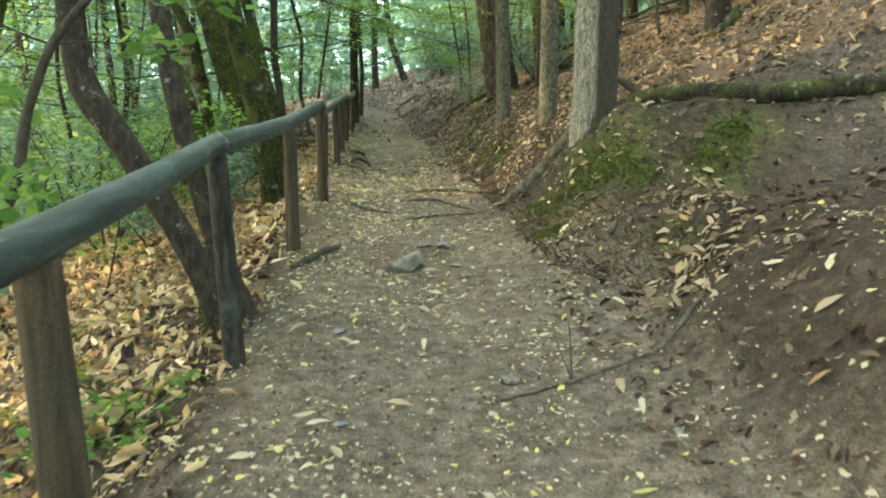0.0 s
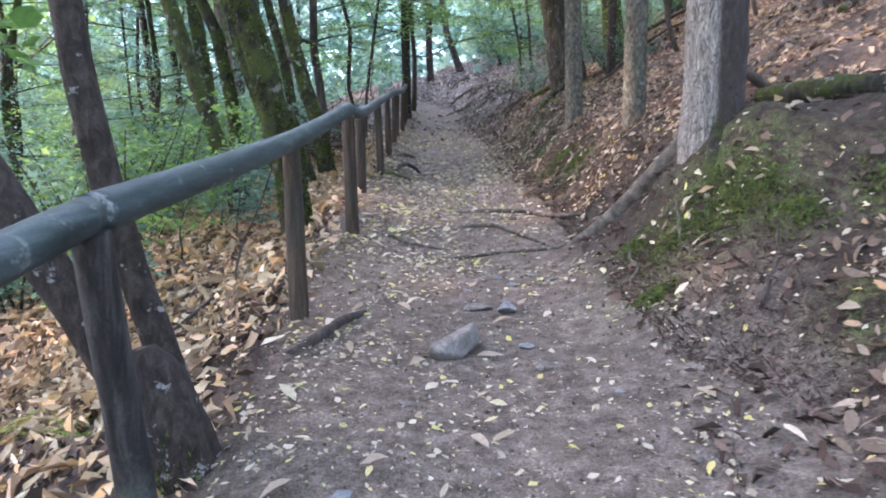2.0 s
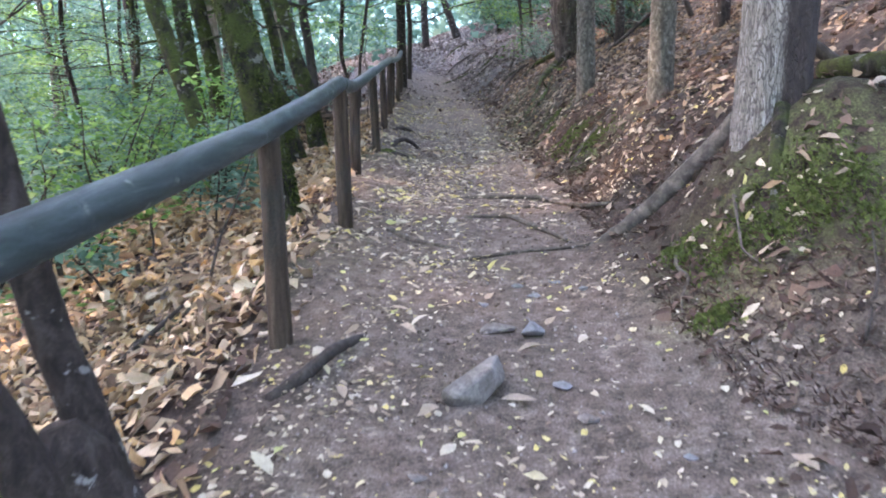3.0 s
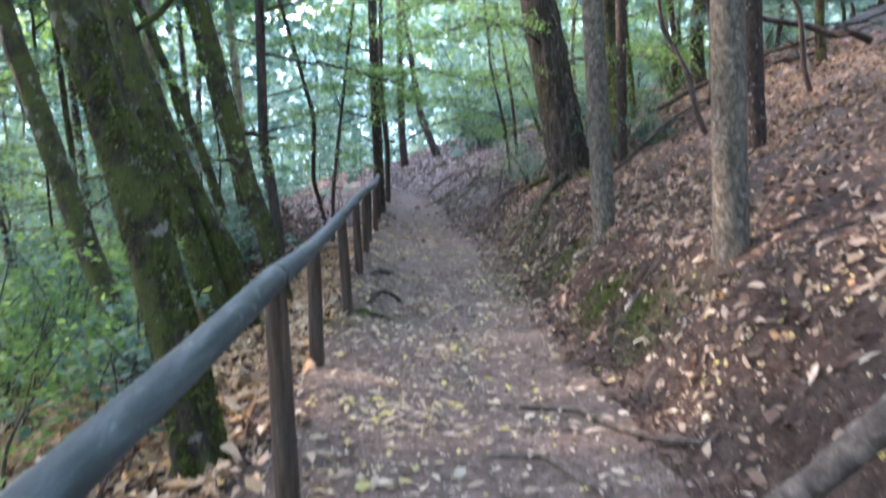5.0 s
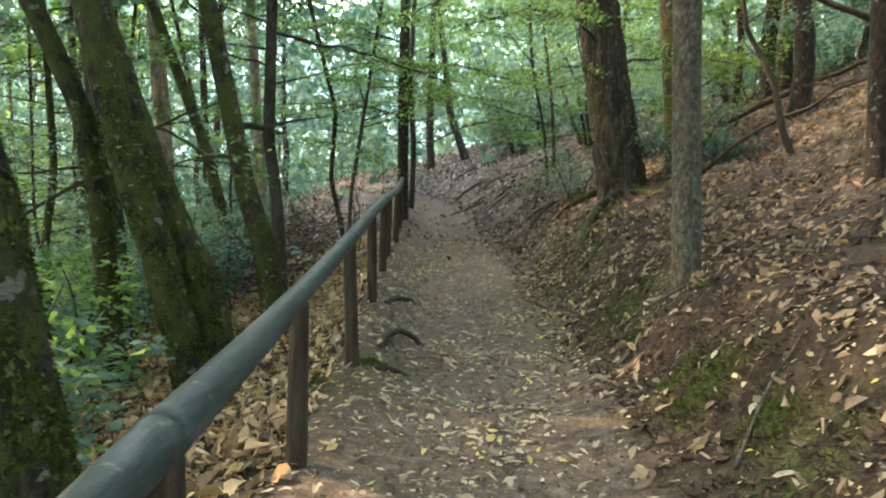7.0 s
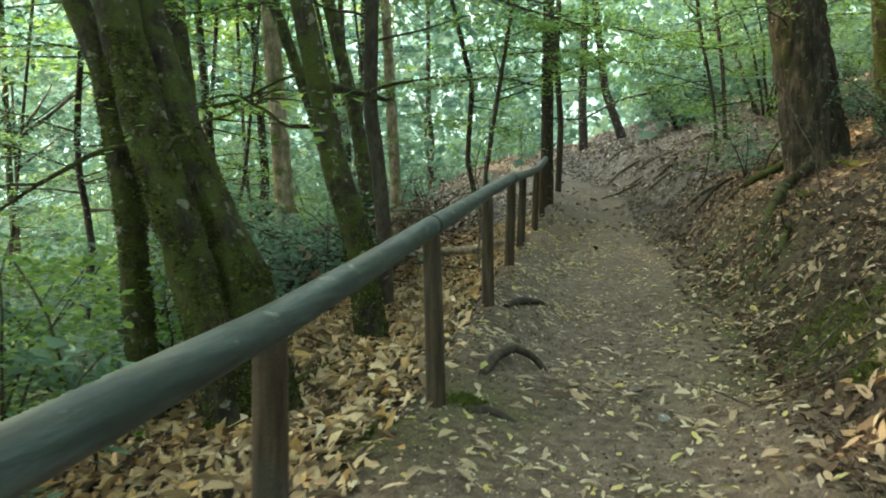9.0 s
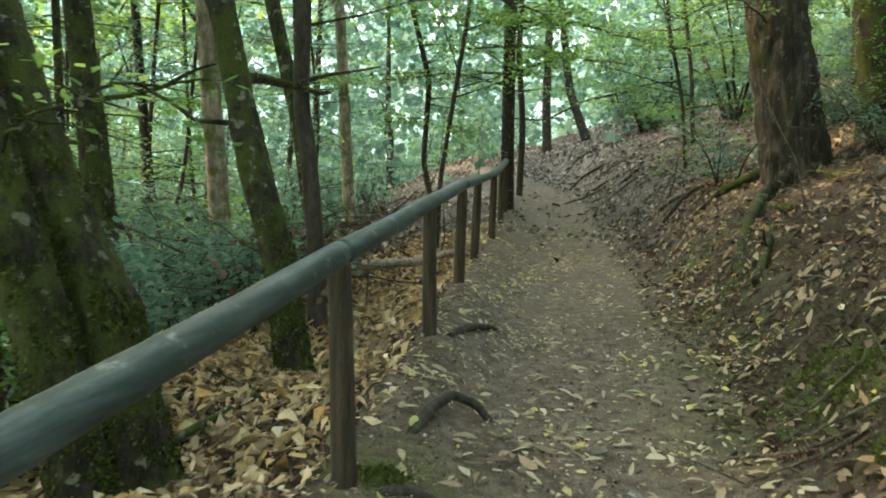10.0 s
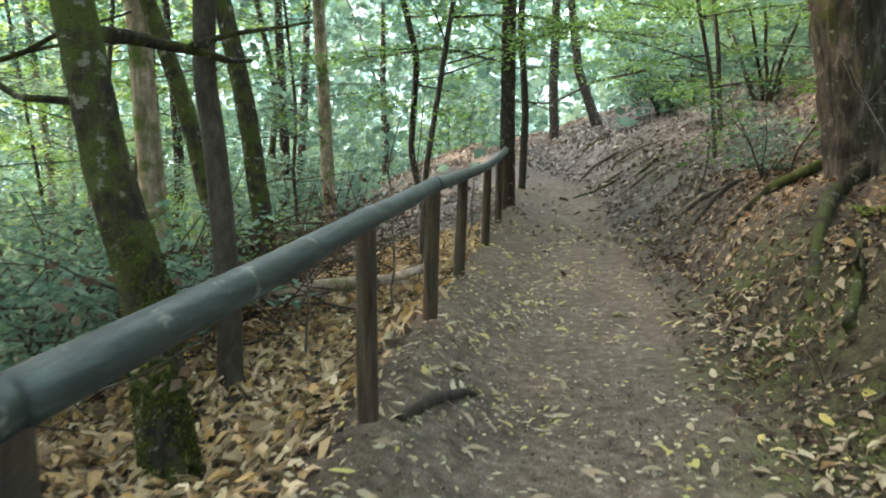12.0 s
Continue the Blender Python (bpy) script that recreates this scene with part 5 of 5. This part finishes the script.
stick(((-1.9, 6.3, 0.02), (-1.85, 6.45, 0.25), (-1.7, 6.5, 0.5), (-1.6, 6.6, 0.75)), 0.012, "thin bare dark sapling beside the fence", None, 3, "sapling")
stick(((1.9, 13.4, 0.05), (1.6, 13.8, 0.05), (1.4, 14.3, 0.04)), 0.012, "thin stick lying on the bank", root_wood, 1)
stick(((1.7, 10.9, 0.03), (1.45, 11.3, 0.04), (1.15, 11.65, 0.03)), 0.013, "thin pale stick at the foot of the bank", root_wood, 2)
stick(((2.3, 15.55, -0.03), (2.2, 15.65, 0.5), (2.05, 15.7, 0.9), (1.95, 15.8, 1.25)), 0.012, "bare pale sapling below the stout old tree", root_wood, 7, "dead_sapling")
stick(((1.62, 14.6, 0.04), (1.85, 15.1, 0.06), (2.0, 15.6, 0.05)), 0.04, "mossy broken limb lying on the bank", bark_mossy, 1, "fallen_branch")
stick(((1.08, 8.3, 0.02), (1.35, 8.6, 0.03), (1.62, 8.75, 0.03)), 0.012, "pale dead stick lying on the moss", root_wood, 1)
stick(((1.55, 11.15, 0.02), (1.2, 11.35, 0.02), (0.8, 11.3, 0.01)), 0.011, "thin dead stick at the foot of the bank", root_wood, 2)
stick(((1.65, 11.9, 0.03), (1.3, 12.0, 0.03), (0.98, 11.9, 0.01)), 0.01, "thin dead stick at the foot of the bank", root_wood, 2)
stick(((1.75, 6.9, 0.03), (2.0, 7.2, 0.04), (2.3, 7.3, 0.03)), 0.012, "thin dark stick on the bank")
stick(((1.45, 2.1, 0.02), (1.1, 1.8, 0.02), (0.6, 1.6, 0.015), (0.2, 1.45, 0.01)), 0.012, "long thin stick lying at the path edge", root_wood, 2)
stick(((1.35, 3.5, 0.02), (1.5, 3.7, 0.04), (1.6, 3.95, 0.04)), 0.01, "thin dark stick by the mossy mound")
stick(((-3.0, 16.2, 0.4), (-2.4, 16.6, 0.35), (-1.7, 17.2, 0.2), (-1.3, 17.6, 0.15)), 0.09, "pale barkless log lying beside the fence", bark_pale, 2, "fallen_branch")
stick(((1.9, 29.5, 1.3), (0.8, 29.2, 1.5), (-0.4, 29.0, 1.55), (-1.5, 28.8, 1.7)), 0.04, "bare dark branch reaching out over the path", None, 5, "bare_branch")


def brush_pile():
    base = new("brush_pile")
    base.location = (-3.1, 17.6, ground_at(-3.1, 17.6))
    twigs, dry = Shape(), Shape()
    for k in range(420):
        x, y = min(rng.normal(0, 0.9), 0.75), rng.normal(0, 2.0)
        z = ground_at(-3.1 + x, 17.6 + y) - base.location[2]
        p = limb_points((x, y, z + rng.uniform(0, 0.95)), rng.normal(0, 1, 3) * np.array([1, 1, 0.5]), rng.uniform(0.4, 1.3), 0, 5, 0.12)
        twigs.tube(p, np.linspace(rng.uniform(0.005, 0.014), 0.003, len(p)), 4)
        spray(dry, p[2], p[3] - p[2], 0.5, 0.4, 7, 0.09, 0.2, 0.8)
    tagged(part("twig_tangle", twigs, twig_dark, base), kind="stuff")
    tagged(part("withered_foliage", dry, litter_brown, base), kind="stuff")
    tagged(base, "tangled pile of brown brushwood with withered leaves", "brushwood")


brush_pile()


def moss_cushions():
    """Tufted moss on the mound and the bank."""
    spots = ((1.45, 4.45, 0.32), (1.6, 4.25, 0.28), (1.2, 4.55, 0.22), (1.05, 4.85, 0.16), (1.75, 4.0, 0.2), (2.3, 4.0, 0.3), (2.55, 4.2, 0.26), (1.3, 8.4, 0.25), (1.25, 9.2, 0.3), (1.2, 9.6, 0.2), (1.5, 11.9, 0.3), (1.4, 12.4, 0.25), (-1.25, 10.4, 0.18), (-0.8, 10.95, 0.14), (1.0, 4.1, 0.16), (1.3, 11.0, 0.2))
    for sx, sy, r in spots:
        k = int(2600 * r)
        a, d = rng.uniform(0, 6.28, k), r * np.sqrt(rng.uniform(0, 1, k)) * (0.7 + 0.3 * np.sin(3 * rng.uniform(0, 6.28, k)))
        x, y = sx + d * np.cos(a), sy + d * np.sin(a)
        n = slope_normal(x, y)
        hump = 0.03 * np.clip(1 - d / r, 0, 1)
        at = np.stack([x, y, terrain(x, y) + hump + 0.006], 1)
        s = Shape().blades(at, rng.uniform(0.02, 0.045, k), n * 0.3 + rng.normal(0, 1, (k, 3)), 0.6, 0.35, ways=n + rng.normal(0, 0.3, (k, 3)))
        tagged(part("moss_cushion", s, moss_mat), "soft green moss cushion on the soil", "moss", kind="stuff")


moss_cushions()


def fern(x, y, size, count=7):
    base = new("fern")
    base.location = (x, y, ground_at(x, y))
    for k in range(count):
        a = 6.28 * k / count + rng.uniform(-0.3, 0.3)
        p = limb_points((0, 0, -0.02), (math.cos(a), math.sin(a), 1.1), size, -1.3, 8, 0.03)
        s = Shape()
        for i, (q, w) in enumerate(zip(p[1:], np.diff(p, axis=0))):
            side = np.cross(w, (0, 0, 1))
            side /= np.linalg.norm(side)
            span = size * 0.3 * (1 - i / 9)
            for sign in (-1, 1):
                for f in (0.0, 0.5):
                    s.blades((q + f * w + sign * side * span * 0.5)[None], np.array([span]), np.array([0, 0, 1.0]), 0.12, 0.28, ways=sign * side[None] * 3)
        part("frond", s, fern_green, base)
    return tagged(base, "yellow-green fern among the fallen leaves", "fern", "ferns")


fern_green = leafy("yellow-green fern", ((0.0, (0.09, 0.14, 0.03)), (1.0, (0.2, 0.26, 0.06))), 0.4)
for x, y, s in ((-2.1, 2.9, 0.3), (-2.3, 3.2, 0.25), (-1.95, 3.5, 0.22), (-2.5, 4.1, 0.3), (-2.2, 2.2, 0.3), (2.3, 16.2, 0.35), (3.0, 16.9, 0.4), (1.75, 10.7, 0.14), (1.25, 4.2, 0.1)):
    fern(x, y, s)


def young_shoot(x, y, height, way, label, leaf=None, size=0.075):
    """A thin low shoot with a few fans of leaves."""
    base = new("young_shoot")
    base.location = (x, y, ground_at(x, y))
    p = limb_points((0, 0, -0.05), way, height, -0.2, 8, 0.14)
    part("stem", Shape().tube(p, np.linspace(0.014, 0.004, len(p)), 6), twig_dark, base)
    s = Shape()
    for q in p[3:]:
        for _ in range(3):
            t = rng.uniform(0, 6.28)
            spray(s, q, (math.cos(t), math.sin(t), 0.1), 0.45, 0.3, 13, size, shaped=True)
    part("foliage", s, leaf or green_beech, base)
    return tagged(base, label, "sapling")



def bent_shoot():
    """A crooked young beech leaning out from the slope over the rail."""
    x, y = -2.02, 1.2
    base = new("young_beech")
    base.location = (x, y, ground_at(x, y))
    up = -base.location[2]
    p = [(0, 0, -0.1), (0.05, 0, 0.5), (0.17, 0.02, up + 0.2), (0.26, 0, up + 0.36), (0.3, 0.03, up + 0.64), (0.42, 0, up + 0.91), (0.57, 0.02, up + 1.1), (0.95, 0.1, up + 1.45)]
    part("stem", Shape().tube(p, np.linspace(0.03, 0.014, len(p)), 10, 0.1, step=0.06), twig_dark, base)
    for k in range(9):
        q = np.array(p[3 + k % 5])
        w = (rng.uniform(-0.8, 0.6), rng.uniform(-0.7, 0.7), rng.uniform(-0.1, 0.3))
        t = limb_points(q, w, 0.5, -0.1, 4, 0.12)
        part("twig", Shape().tube(t, np.linspace(0.006, 0.002, len(t)), 4), twig_dark, base)
        s = Shape()
        for u in t[1:]:
            spray(s, u, w, 0.3, 0.25, 9, 0.08, 0.2, 0.5, True)
        tagged(part("leaf_spray", s, green_beech, base), kind="stuff")
    tagged(base, "crooked young beech with bright green leaves over the rail", "tree")


bent_shoot()

young_shoot(-1.6, 1.5, 0.35, (0.2, 0.1, 1), "low green beech shoot below the rail")
for x, y, h in ((-2.3, 8.5, 1.3), (-2.6, 7.2, 1.2), (-2.9, 10.6, 1.6), (-3.2, 12.2, 1.5), (-3.0, 5.8, 1.3), (-2.9, 11.4, 1.2), (2.3, 18.6, 1.5), (1.7, 20.5, 1.4)):
    young_shoot(x, y, h, (rng.uniform(-0.4, 0.2), rng.uniform(-0.3, 0.3), 1), "slender beech shoot with green leaves on the slope")

for x, y, h in ((-2.35, 9.1, 0.9), (-2.5, 8.2, 1.0), (-2.2, 7.7, 0.8), (-3.3, 9.9, 1.4), (-2.7, 6.5, 1.0), (-3.4, 7.8, 1.5), (-3.0, 12.9, 1.0), (-3.6, 13.6, 1.4), (-3.8, 11.2, 1.6), (-2.9, 14.9, 1.0), (-3.8, 16, 1.5)):
    young_shoot(x, y, h, (rng.uniform(-0.3, 0.4), rng.uniform(-0.3, 0.3), 1), "low evergreen shoot with pale blue-green leaves", green_dark, 0.1)
for x, y, h in ((-1.45, 16.1, 1.7), (-1.6, 18.3, 2.2), (-1.3, 20.4, 2.0), (-1.9, 15.2, 1.3)):
    stick(((x, y, -0.05), (x + 0.03, y, h * 0.4), (x - 0.04, y + 0.05, h * 0.75), (x + 0.05, y + 0.1, h)), 0.012, "thin bare upright dead sapling beside the fence", root_wood, 2, "dead_sapling")

# heaps of larger leaves at the foot of the bank
for x, y, r, k in ((2.0, 3.45, 0.28, 70), (1.75, 2.9, 0.25, 50), (1.55, 2.45, 0.3, 50), (0.95, 10.3, 0.28, 50), (1.25, 10.9, 0.2, 25), (0.9, 8.6, 0.2, 20), (1.7, 13.6, 0.25, 30), (-0.35, 11.5, 0.3, 18)):
    a, d = rng.uniform(0, 6.28, k), r * np.sqrt(rng.uniform(0, 1, k))
    px, py = x + d * np.cos(a), y + 1.3 * d * np.sin(a)
    at = np.stack([px, py, terrain(px, py) + rng.uniform(0.01, 0.05, k)], 1)
    s = Shape().curled(at, rng.uniform(0.05, 0.14, k), slope_normal(px, py), 0.4, 0.4, 0.5)
    tagged(part("leaf_heap", s, litter_tan), "heap of larger tan and yellow fallen leaves", "leaves", kind="stuff")

# single leaves that lie apart on the path and the bank
single = [Shape().curled(np.zeros((1, 3)), np.array([size]), np.array([[0, 0, 1.0]]), 0.12, wide, curl).mesh("leaf", mat) for size, wide, curl, mat in ((0.11, 0.4, 0.3, litter_tan), (0.14, 0.38, 0.35, litter_tan), (0.1, 0.42, 0.3, litter_pale), (0.055, 0.65, 0.2, litter_pale), (0.045, 0.7, 0.15, litter_pale), (0.13, 0.36, 0.4, litter_tan), (0.12, 0.4, 0.3, litter_pale), (0.05, 0.6, 0.3, litter_pale))]
for k in range(300):
    x, y = rng.uniform(-1.2, 2.2), rng.uniform(0, 1) ** 0.7 * 14.5 - 0.5
    leaf = new("leaf", single[k % len(single)])
    n = slope_normal(np.array([x]), np.array([y]))[0]
    leaf.matrix_basis = Matrix.Translation((x, y, ground_at(x, y) + 0.02)) @ Vector(n).to_track_quat("Z", "Y").to_matrix().to_4x4() @ pose(0, 0, 0, 0, 0, rng.uniform(0, 360))
    leaf.parent = ground_sheet
